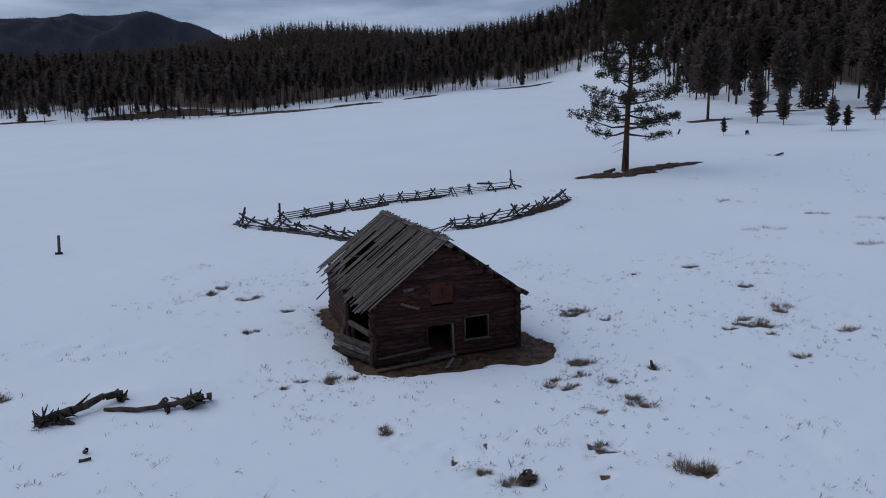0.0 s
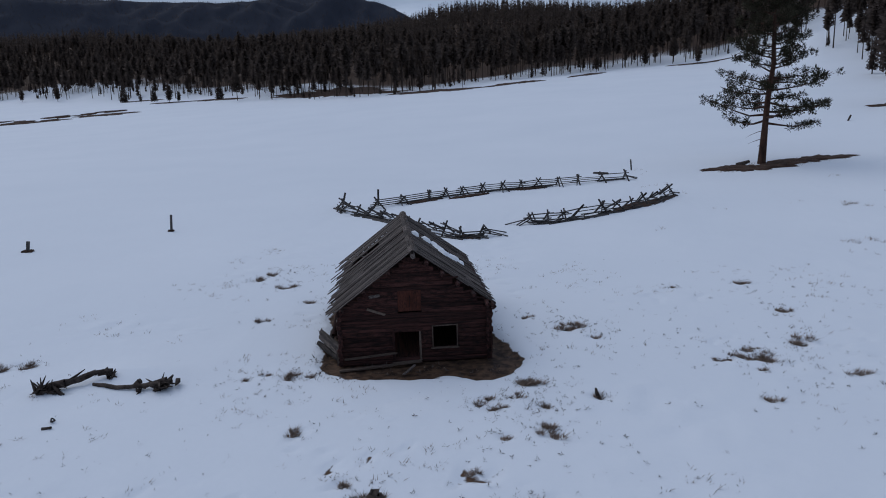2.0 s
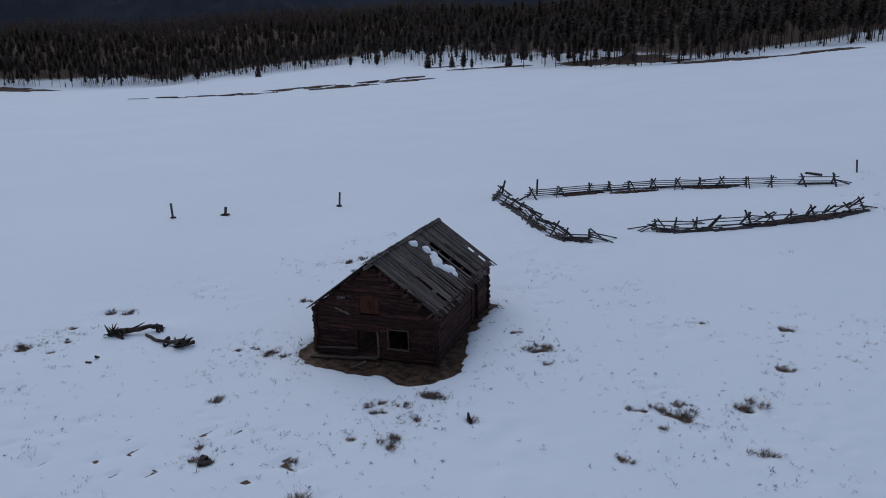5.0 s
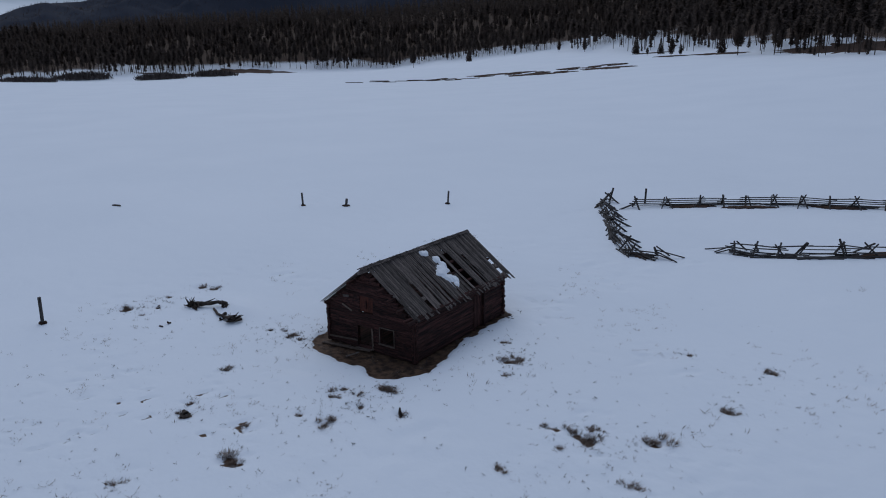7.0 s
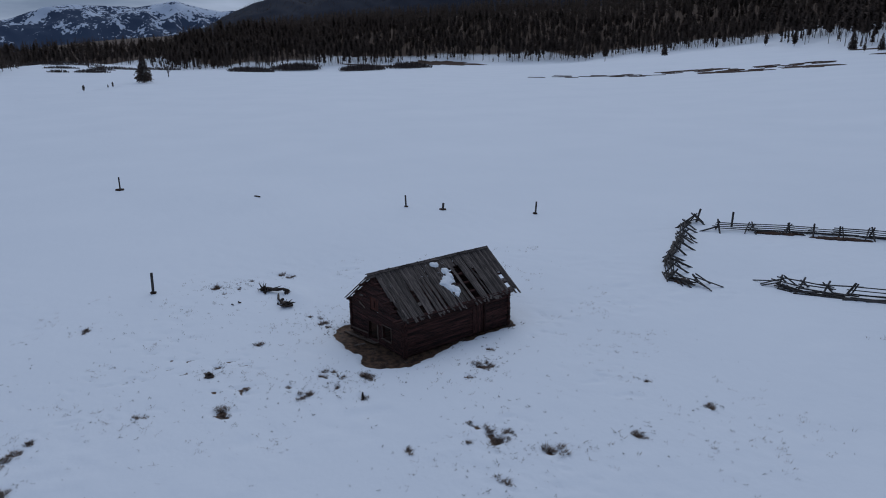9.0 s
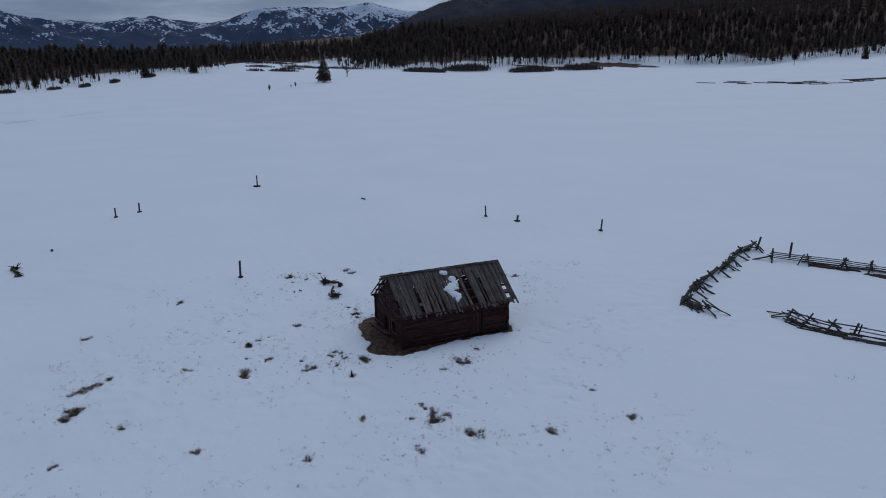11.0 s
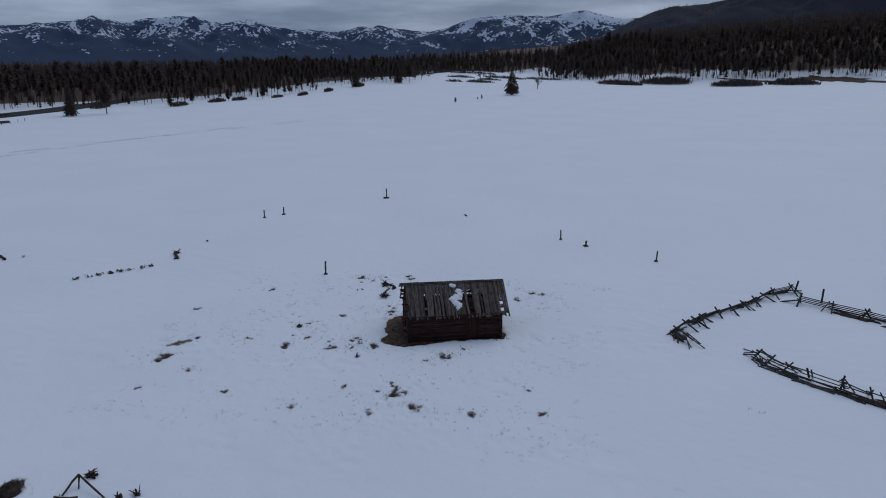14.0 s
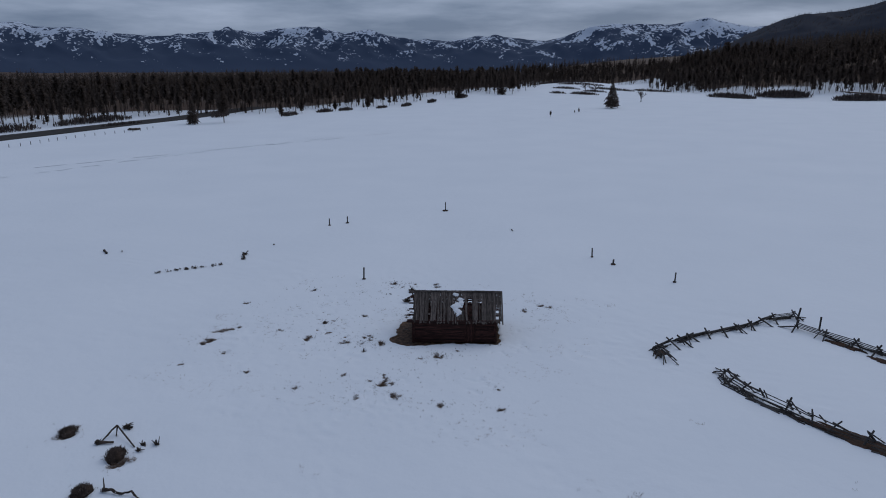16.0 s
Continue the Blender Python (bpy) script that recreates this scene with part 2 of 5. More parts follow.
# dead-grass spots where the snow has gone: x, y, radius
TUFTS = ((-16.8, 24.4, 0.5), (-14.1, 39.8, 0.5), (-11.3, 38.5, 0.5), (-4.5, 25.2, 0.4), (-2.0, 20.6, 0.35), (1.9, 17.3, 0.3),
         (5.3, 26.4, 0.55), (6.4, 22.3, 0.45), (7.8, 25.5, 0.25), (6.2, 33.3, 0.6), (3.7, 35.0, 0.35), (16.1, 33.2, 0.6),
         (14.3, 31.0, 0.6), (13.8, 26.5, 0.3), (4.9, 21.7, 0.2), (6.75, 18.0, 0.62), (6.2, 22.9, 0.3), (8.6, 7.2, 0.5), (8.0, 7.6, 0.5), (7.4, 8.0, 0.45), (6.6, 8.4, 0.35),
         (12.1, 7.6, 0.6), (11.5, 7.9, 0.62), (10.9, 8.2, 0.5), (4.9, 26.3, 0.4), (13.6, 31.0, 0.4), (17.8, 30.0, 0.35), (18.0, 23.6, 0.3), (-9.4, 31.8, 0.3), (-8.3, 35.7, 0.4), (16.4, 37.9, 0.35), (15.3, 43.2, 0.35), (16.8, 17.0, 0.4), (13.5, 11.7, 0.4), (17.5, 9.3, 0.3), (-9.1, 8.9, 0.45),
         (-17.5, 23.6, 0.5), (-15.7, 18.3, 0.6), (16.5, 38.0, 0.3), (1.4, 17.2, 0.3), (5.7, 13.7, 0.3), (-1.0, 3.8, 0.4),
         (-13.5, 41.0, 0.4), (32.7, 10.8, 0.85), (34.5, 18.0, 0.9), (38.8, 18.9, 0.9), (15.0, 43.4, 0.25), (11.4, 41.9, 0.2))


# small sage tufts, thickest before and beside the cabin
sow = random.Random(33)
for cx, cy, wide, n in ((5.2, 24.8, 1.3, 7), (1.0, 21.0, 3.0, 2), (14.0, 30.5, 1.8, 5), (6.0, 33.5, 1.2, 4), (-4.6, 25.0, 0.9, 4), (-15.5, 18.6, 1.3, 4)):
    TUFTS += tuple((cx + sow.gauss(0, wide), cy + sow.gauss(0, wide), sow.uniform(0.18, 0.27)) for _ in range(n))


def cabin_local(x, y):
    c, s = math.cos(CABIN[2]), math.sin(CABIN[2])
    dx, dy = x - CABIN[0], y - CABIN[1]
    return dx * c + dy * s, -dx * s + dy * c


def bareness(x, y):
    x, y = np.asarray(x, float), np.asarray(y, float)
    a, b = cabin_local(x, y)
    px, py = np.abs(a - WIDE / 2) - WIDE / 2, np.abs(b - DEEP / 2) - DEEP / 2
    d = np.hypot(np.maximum(px, 0), np.maximum(py, 0)) + np.minimum(np.maximum(px, py), 0)
    wob = 0.2 * vnoise(x * 0.9, y * 0.9, 3) + 0.2 * vnoise(x * 2.7, y * 2.7, 4)
    reach = 0.55 + 0.8 * stepped(4, 7.2, a) * stepped(5, -1, b) + 0.3 * stepped(2, -1, a) + 1.75 * stepped(0.3, -1.2, b) * stepped(-1.5, 2, a) * stepped(8.8, 5.8, a)
    bare = stepped(0.35, -0.35, d - reach + wob)
    for tx, ty, r in TUFTS:
        bare = np.maximum(bare, (0.6 if r > 0.58 else 0.46) * stepped(1.2, 0.3, np.hypot(x - tx, y - ty) / r + 0.5 * vnoise(x * 2.2, y * 2.2, 5)))
    return bare


def specks(x, y):
    """Small melted pits round tussocks, thickest near the cabin; 0 to 1."""
    near = stepped(24, 11, np.hypot(x - 4, y - 26))
    return near * stepped(0.55, 0.85, vnoise(x / 0.5, y / 0.5, 61)) * stepped(-0.15, 0.4, vnoise(x / 4.5, y / 4.5, 62) + 0.2 * vnoise(x / 1.6, y / 1.6, 63))


def height(x, y):
    """Height of the snow, for arrays or single values."""
    x, y = np.asarray(x, float), np.asarray(y, float)
    z = 0.078 * ramped(y + 0.5 * x - 105, 18) + 0.005 * ramped(-x - 120, 30)
    az, r = np.degrees(np.arctan2(-x, y)), np.hypot(x, y)
    r0 = np.interp(az, HILL_AZ, HILL_R0)
    z = z + np.interp(az, HILL_AZ, HILL_UP) * stepped(0, 1, (r - r0) / 480)
    z = z * (1 - stepped(1350, 2300, r))
    far = stepped(15, 120, np.hypot(x, y - 30))
    z = z + (0.12 * vnoise(x / 9, y / 9, 1) + (0.03 + 0.02 * vnoise(x / 7, y / 7, 15)) * vnoise(x / 1.7, y / 1.7, 2) + 0.055 * np.maximum(vnoise(x / 5, y / 5, 18) + 0.1, 0) * vnoise(x / 0.8, y / 0.8, 19)) * (1 - far) + far * 0.2 * vnoise(x / 90, y / 90, 6)
    z = z + stepped(350, 700, r) * 6 * vnoise(x / 130, y / 130, 7)
    z = z + 0.3 * np.exp(-((x + 11.0) / 2.0) ** 2 - ((y - 24.4) / 0.9) ** 2)
    a, b = cabin_local(x, y)
    flat = stepped(9, 5.2, np.hypot(a - WIDE / 2, b - DEEP / 2))
    z = z * (1 - flat)
    bare = bareness(x, y)
    return z - 0.22 * bare - 0.1 * specks(x, y) * (1 - stepped(0.0, 0.3, bare))


def spread(lo, hi, step, end, grow=1.085):
    mid = list(np.arange(lo, hi + step / 2, step))
    for sign in (-1, 1):
        s, v = step, mid[0] if sign < 0 else mid[-1]
        out = []
        while abs(v) < end:
            s = min(s * grow, 160)
            v += sign * s
            out.append(v)
        mid = out[::-1] + mid if sign < 0 else mid + out
    return np.array(mid)


# clear ground, as an outline: the woods begin outside it
MEADOW = ((150, 130), (108, 165), (92, 195), (82, 250), (98, 320), (94, 428), (58, 436), (28, 463), (-1, 452), (-46, 410), (-60, 352),
          (-97, 338), (-165, 358), (-225, 402), (-262, 415), (-330, 448), (-430, 500), (-535, 545), (-690, 500), (-790, 350), (-770, 240),
          (-715, 150), (-720, 60), (-800, 0), (-980, -70), (-960, -180), (-780, -150), (-640, -118), (-550, -140), (-500, -158), (-373, -178),
          (-300, -205), (-262, -246), (-200, -252), (-140, -250), (-60, -240), (60, -230), (400, -230), (400, 60), (250, 90))


def inside(x, y):
    hit = np.zeros(np.shape(x), bool)
    for (x0, y0), (x1, y1) in zip(MEADOW, MEADOW[1:] + MEADOW[:1]):
        if y0 != y1:
            hit ^= ((y0 > y) != (y1 > y)) & (x < (x1 - x0) * (y - y0) / (y1 - y0) + x0)
    return hit


def border(x, y):
    """Distance to the outline of the meadow."""
    best = np.full(np.shape(x), 1e9)
    for (x0, y0), (x1, y1) in zip(MEADOW, MEADOW[1:] + MEADOW[:1]):
        dx, dy = x1 - x0, y1 - y0
        t = np.clip(((x - x0) * dx + (y - y0) * dy) / (dx * dx + dy * dy), 0, 1)
        best = np.minimum(best, np.hypot(x - x0 - t * dx, y - y0 - t * dy))
    return best


gx, gy = spread(-18, 36, 0.2, 4700), spread(5, 48, 0.2, 4700)
GX, GY = np.meshgrid(gx, gy)
GZ = height(GX, GY)
FLOOR = np.where(inside(GX, GY), 0, stepped(28, 80, border(GX, GY)) * (0.74 + 0.22 * vnoise(GX / 40, GY / 40, 33) + 0.3 * stepped(110, 200, border(GX, GY))))
nx, ny = len(gx), len(gy)
idx = np.arange(nx * ny).reshape(ny, nx)
a, b, c, d = idx[:-1, :-1].ravel(), idx[:-1, 1:].ravel(), idx[1:, 1:].ravel(), idx[1:, :-1].ravel()
ground = arrays("ground", np.stack([GX.ravel(), GY.ravel(), GZ.ravel()], 1), np.concatenate([np.stack([a, b, c], 1), np.stack([a, c, d], 1)]), [meadow_snow], smooth=True)


def surface(x, y):
    """Height of the ground's mesh itself."""
    x, y = np.asarray(x, float), np.asarray(y, float)
    i, j = np.clip(np.searchsorted(gx, x) - 1, 0, nx - 2), np.clip(np.searchsorted(gy, y) - 1, 0, ny - 2)
    fx, fy = (x - gx[i]) / (gx[i + 1] - gx[i]), (y - gy[j]) / (gy[j + 1] - gy[j])
    a, b, c, d = GZ[j, i], GZ[j, i + 1], GZ[j + 1, i + 1], GZ[j + 1, i]
    return np.where(fx >= fy, a + (b - a) * fx + (c - b) * fy, a + (c - d) * fx + (d - a) * fy)


def at(x, y, lift=0.0):
    return Vector((x, y, float(surface(x, y)) + lift))


ground.data.attributes.new("bare", "FLOAT", "POINT").data.foreach_set("value", np.maximum(np.maximum(bareness(GX, GY), 0.6 * specks(GX, GY)), FLOOR).ravel().astype(np.float32))
tagged(ground, "snow-covered meadow with melted patches of dead grass", "ground", kind="structure")


# ---- mountains behind the woods ----
def ridge(name, label, az, elev, near, far, base, mat, rough, seed, carve):
    """A mountain range: the crest rises to the given angles, with spurs and gullies on its face."""
    A = np.linspace(az[0], az[-1], 420)
    crest = np.interp(A, az, elev)
    rows, V = 46, []
    for j in range(rows):
        t = j / (rows - 1)
        r = near + (far - near) * t
        up = math.sin(min(t, 0.86) / 0.86 * math.pi / 2) ** 1.15 - max(0, t - 0.86) * 2.5
        x, y = -np.sin(np.radians(A)) * r, np.cos(np.radians(A)) * r
        top = np.tan(np.radians(crest)) * (near + (far - near) * 0.86)
        n1 = 1 - np.abs(vnoise(x / rough, y / rough, seed)) * 2
        n2 = 1 - np.abs(vnoise(x / rough * 2.6, y / rough * 2.6, seed + 1)) * 2
        n3 = vnoise(x / rough * 7, y / rough * 7, seed + 2)
        keep = carve * math.sin(math.pi * min(t / 0.86, 1)) + 0.018
        z = base + top * up * (1 + keep * (0.6 * (n1 - 0.6) + 0.35 * (n2 - 0.5) + 0.15 * n3))
        V.append(np.stack([x, y, z], 1))
    V = np.concatenate(V)
    i = np.arange(rows * 420).reshape(rows, 420)
    a, b, c, d = i[:-1, :-1].ravel(), i[:-1, 1:].ravel(), i[1:, 1:].ravel(), i[1:, :-1].ravel()
    ob = arrays(name, V, np.concatenate([np.stack([a, c, b], 1), np.stack([a, d, c], 1)]), [mat], smooth=True)
    tagged(ob, label, "mountain", kind="structure")
    return V.reshape(rows, 420, 3)


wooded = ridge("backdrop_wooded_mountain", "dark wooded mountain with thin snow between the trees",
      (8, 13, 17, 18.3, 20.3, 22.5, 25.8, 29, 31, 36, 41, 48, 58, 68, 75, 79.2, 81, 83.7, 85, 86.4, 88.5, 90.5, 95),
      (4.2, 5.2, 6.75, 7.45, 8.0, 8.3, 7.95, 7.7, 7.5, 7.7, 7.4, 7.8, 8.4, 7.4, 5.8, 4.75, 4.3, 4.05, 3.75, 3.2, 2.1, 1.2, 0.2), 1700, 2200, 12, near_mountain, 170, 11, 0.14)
ridge("backdrop_snowy_range", "distant mountain range coloured blue for haze, with bright snow fields",
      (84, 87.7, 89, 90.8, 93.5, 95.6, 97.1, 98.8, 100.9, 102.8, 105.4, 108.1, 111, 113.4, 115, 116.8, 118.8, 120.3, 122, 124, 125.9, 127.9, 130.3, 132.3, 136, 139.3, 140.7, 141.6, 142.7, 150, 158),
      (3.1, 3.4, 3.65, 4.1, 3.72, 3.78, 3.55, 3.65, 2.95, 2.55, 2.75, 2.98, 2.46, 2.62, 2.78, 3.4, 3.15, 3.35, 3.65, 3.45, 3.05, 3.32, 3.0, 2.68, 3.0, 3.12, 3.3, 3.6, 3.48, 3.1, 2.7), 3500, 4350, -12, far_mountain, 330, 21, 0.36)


# ---- trees ----
def shards(rng, centre, reach, size, count, slim=0.42):
    """Irregular needle sprays: slim triangles about a centre."""
    d = rng.normal(size=(count, 3))
    d /= np.linalg.norm(d, axis=1)[:, None]
    p = centre + d * reach * rng.uniform(0.15, 1, (count, 1))
    s = np.cross(d, rng.normal(size=(count, 3)))
    s /= np.linalg.norm(s, axis=1)[:, None] + 1e-6
    L = size * rng.uniform(0.6, 1.3, (count, 1))
    tip = p + d * L * 0.9 + np.array([0, 0, 0.15]) * L
    return np.stack([p + s * L * slim, p - s * L * slim, tip], 1).reshape(-1, 3)


def cone(p, q, r0, r1, k=6):
    p, q = np.array(p, float), np.array(q, float)
    w = q - p
    w /= np.linalg.norm(w)
    u = np.cross(w, (0.31, 0.77, 0.55))
    u /= np.linalg.norm(u)
    v = np.cross(w, u)
    t = np.arange(k) * 2 * math.pi / k
    ring = np.cos(t)[:, None] * u + np.sin(t)[:, None] * v
    V = np.concatenate([p + ring * r0, q + ring * r1])
    i, j = np.arange(k), (np.arange(k) + 1) % k
    return V, np.concatenate([np.stack([i, j, j + k], 1), np.stack([i, j + k, i + k], 1)])


def merged(pieces):
    V, Fc, n = [], [], 0
    for v, f in pieces:
        V.append(v)
        Fc.append(f + n)
        n += len(v)
    return np.concatenate(V), np.concatenate(Fc)


def conifer(seed, tall, clear, girth, boughs, fir, broad=0.17, sides=6):
    """Trunk and crown of a conifer, as arrays; clear: bare share of the stem, broad: reach of its boughs against its height."""
    rng = np.random.default_rng(seed)
    bend = rng.normal(0, 0.01, 2) * tall
    stem = merged([cone((0, 0, -0.6), (bend[0] * 0.5, bend[1] * 0.5, tall * 0.55), girth, girth * 0.6, sides), cone((bend[0] * 0.5, bend[1] * 0.5, tall * 0.55), (*bend, tall * 0.9), girth * 0.6, 0.03, sides)])
    n = boughs
    t = (np.arange(n) + rng.uniform(0, 1, n)) / n
    up = clear + (1 - clear) * t
    wide = (1 - t) ** 0.85 * np.minimum(0.7 + 3 * t, 1) if fir else np.sin(math.pi * np.minimum(0.14 + 0.86 * t, 1)) ** 0.75
    reach = tall * broad * wide * rng.uniform(0.5, 1.2, n) + 0.03 * tall
    ang = rng.uniform(0, 6.283, n)
    z = np.zeros(n)
    radial, across, roll = np.stack([np.cos(ang), np.sin(ang), z], 1), np.stack([-np.sin(ang), np.cos(ang), z], 1), rng.uniform(-1.3, 1.3, n)[:, None]
    side = across * np.cos(roll) + np.array([0, 0, 1.0]) * np.sin(roll)
    w = (reach * rng.uniform(0.22, 0.42, n) * min(1, 12 / n ** 0.5) + 0.006 * tall)[:, None]
    stand = np.stack([bend[0] * up, bend[1] * up, tall * up], 1)
    f = np.sqrt(rng.uniform(0.12, 1, n))
    back = np.maximum(f - rng.uniform(0.4, 0.9, n) * min(1, 18 / n ** 0.5), 0.03)
    droop = reach * (rng.uniform(-0.55, 0.05, n) if fir else rng.uniform(-0.15, 0.4, n))
    root = stand + radial * (reach * back)[:, None] + np.stack([z, z, droop * back * 0.7], 1)
    tip = stand + radial * (reach * f)[:, None] + np.stack([z, z, droop * f], 1)
    T = np.stack([root - side * w, root + side * w, tip], 1)
    V = T.reshape(-1, 3)
    return stem, (V, np.arange(len(V)).reshape(-1, 3))


def tree_thing(name, label, stem, crown, m, needle=needles, wood=bark):
    top = empty(name, m)
    t = arrays("trunk", *stem, [wood], parent=top, smooth=True)
    arrays("crown", *crown, [needle], parent=top)
    return tagged(top, label, "tree")


def turned(x, y, scale=1.0, ang=0.0, lift=0.0):
    return Matrix.Translation(at(x, y, lift)) @ Matrix.Rotation(ang, 4, "Z") @ Matrix.Diagonal((scale, scale, scale, 1))


def lone_pine():
    """The old ponderosa: clear red stem, long crooked limbs, tufted foliage."""
    rng = np.random.default_rng(5)
    tall = 26.0
    spine = [(0, 0, -0.4), (0.15, 0, 5), (0.3, 0.1, 9), (0.7, 0.1, 13), (0.5, 0.2, 18), (0.6, 0, 22), (0.5, 0, 26)]
    rad = (0.56, 0.4, 0.36, 0.3, 0.22, 0.13, 0.03)
    top = empty("pine_tree", turned(26.7, 104.3))
    stem = merged([cone(spine[i], spine[i + 1], rad[i], rad[i + 1], 12) for i in range(6)])
    trunk = arrays("trunk", *stem, [bark], parent=top, smooth=True)
    limbs, tufts = [], []
    for i in range(60):
        t = (i + rng.uniform(0, 1)) / 60
        h = 5.2 + 20 * t
        ang = i * 2.4 + rng.uniform(-0.5, 0.5)
        long = (7.2 if i < 14 else 6.3) * (1 - t) ** 0.5 * rng.uniform(0.6, 1.1) + 0.7
        k = np.interp(h, [s[2] for s in spine], range(7))
        a = np.array([np.interp(k, range(7), [s[j] for s in spine]) for j in range(3)])
        direction = np.array([math.cos(ang), math.sin(ang), 0])
        p, r = a, 0.15 * (1 - t) + 0.05
        droop = rng.uniform(-0.25, 0.15) if i < 20 else rng.uniform(0, 0.35)
        for s in range(4):
            side = np.array([-direction[1], direction[0], 0]) * rng.uniform(-0.3, 0.3)
            q = p + (direction + side + np.array([0, 0, droop + 0.13 * s + rng.uniform(-0.15, 0.15)])) * long / 4
            limbs.append(cone(p, q, r, r * 0.66, 5))
            if s > 0:
                for _ in range((0, 1, 4, 5)[s]):
                    c = p + (q - p) * rng.uniform(0.2, 1.1) + rng.normal(0, 0.62, 3) * np.array([1, 1, 0.45])
                    limbs.append(cone(p + (q - p) * rng.uniform(0.1, 0.9), c, 0.03, 0.012, 3))
                    tufts.append(shards(rng, c * (1, 1, 1), 0.52, 0.3, 58, 0.24))
            p, r = q, r * 0.66
        arrays("limb", *merged(limbs), [bark], parent=trunk)
        limbs = []
    for h, ang, long in ((3.4, 2.9, 1.9), (4.5, 3.3, 2.6), (4.9, 0.6, 1.2), (2.6, 3.0, 0.8)):
        p = np.array([0.1, 0, h])
        for s in range(3):
            q = p + np.array([math.cos(ang + 0.2 * s), math.sin(ang), -0.28 - 0.1 * s]) * long / 3
            limbs.append(cone(p, q, 0.07 - 0.02 * s, 0.05 - 0.02 * s, 4))
            p = q
        arrays("dead_limb", *merged(limbs), [bark], parent=trunk)
        limbs = []
    V = np.concatenate(tufts)
    arrays("crown", V, np.arange(len(V)).reshape(-1, 3), [needles], parent=top)
    return tagged(top, "tall old ponderosa pine with red trunk and broad uneven crown", "tree")


lone_pine()

def forest(name, kinds, spots, scale, Z=None):
    """Many trees joined into one mesh."""
    rng = np.random.default_rng(len(spots))
    V, Fc, M, n = [], [], [], 0
    Z = surface(spots[:, 0], spots[:, 1]) if Z is None else Z
    for (x, y), z in zip(spots, Z):
        (sv, sf), (cv, cf) = kinds[rng.integers(len(kinds))]
        s, ang = scale * (rng.uniform(0.6, 1.15) if len(kinds) > 3 else rng.uniform(0.8, 1.05)) * (0.8 if y < 0 else 1.0), rng.uniform(0, 6.283)
        R = np.array([[math.cos(ang), -math.sin(ang), 0], [math.sin(ang), math.cos(ang), 0], [0, 0, 1]]) * s
        for v, f, k in ((sv, sf, 0), (cv, cf, 1)):
            V.append(v @ R.T + (x, y, z))
            Fc.append(f + n)
            M.append(np.full(len(f), k))
            n += len(v)
    return arrays(name, np.concatenate(V), np.concatenate(Fc), [dark_bark, hazed_needles], np.concatenate(M))


def scatter(step, lo, hi, rmin, rmax, seed):
    """Jittered spots in the woods, in view of the walk, between two distances from the meadow's border."""
    rng = np.random.default_rng(seed)
    X, Y = np.meshgrid(np.arange(-1300, 420, step), np.arange(-620, 1150, step))
    X, Y = (X + rng.uniform(-0.48, 0.48, X.shape) * step).ravel(), (Y + rng.uniform(-0.48, 0.48, Y.shape) * step).ravel()
    az, r = np.degrees(np.arctan2(-X, Y)), np.hypot(X, Y)
    ok = (az > -40) & (az < 150) & (r > rmin) & (r < rmax) & ~inside(X, Y)
    X, Y = X[ok], Y[ok]
    e = border(X, Y)
    ok = (e > lo) & (e < hi) & (rng.uniform(0, 1, e.shape) < 0.3 + e / 70 + 0.75 * vnoise(X / 22, Y / 22, 41))
    return np.stack([X[ok], Y[ok]], 1)


near_kinds = [conifer(31 + i, (24, 21, 26, 15, 22, 19, 9, 25)[i], (0.5, 0.38, 0.54, 0.2, 0.48, 0.42, 0.06, 0.5)[i], (0.27, 0.25, 0.28, 0.2, 0.26, 0.22, 0.12, 0.27)[i], 340 if i != 6 else 180, i in (1, 3, 5, 6), (0.15, 0.15, 0.14, 0.17, 0.15, 0.15, 0.2, 0.15)[i]) for i in range(8)]
mid_kinds = [conifer(51 + i, (24, 22, 26, 20)[i], (0.42, 0.3, 0.45, 0.25)[i], 0.28, 170, i in (1, 3), 0.16, 4) for i in range(4)]
far_kinds = [conifer(71 + i, (22, 25, 18)[i], 0.08, 0.3, 64, True, 0.22, 3) for i in range(3)]
tiny_kinds = [conifer(91 + i, (16, 19)[i], 0.03, 0.3, 18, True, 0.25, 3) for i in range(2)]
fine_kinds = [conifer(331 + i, (24, 20, 26, 15)[i], (0.42, 0.3, 0.48, 0.14)[i], 0.27, 1700, i in (1, 3), (0.15, 0.15, 0.14, 0.18)[i]) for i in range(4)]
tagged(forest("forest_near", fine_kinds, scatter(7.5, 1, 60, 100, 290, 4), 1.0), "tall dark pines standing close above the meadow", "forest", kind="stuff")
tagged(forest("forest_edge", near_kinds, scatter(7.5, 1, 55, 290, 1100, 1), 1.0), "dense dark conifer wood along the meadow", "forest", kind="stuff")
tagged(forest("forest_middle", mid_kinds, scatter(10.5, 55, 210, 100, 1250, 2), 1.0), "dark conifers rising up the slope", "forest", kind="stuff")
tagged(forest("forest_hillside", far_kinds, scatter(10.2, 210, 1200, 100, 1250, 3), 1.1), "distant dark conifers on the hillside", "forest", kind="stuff")


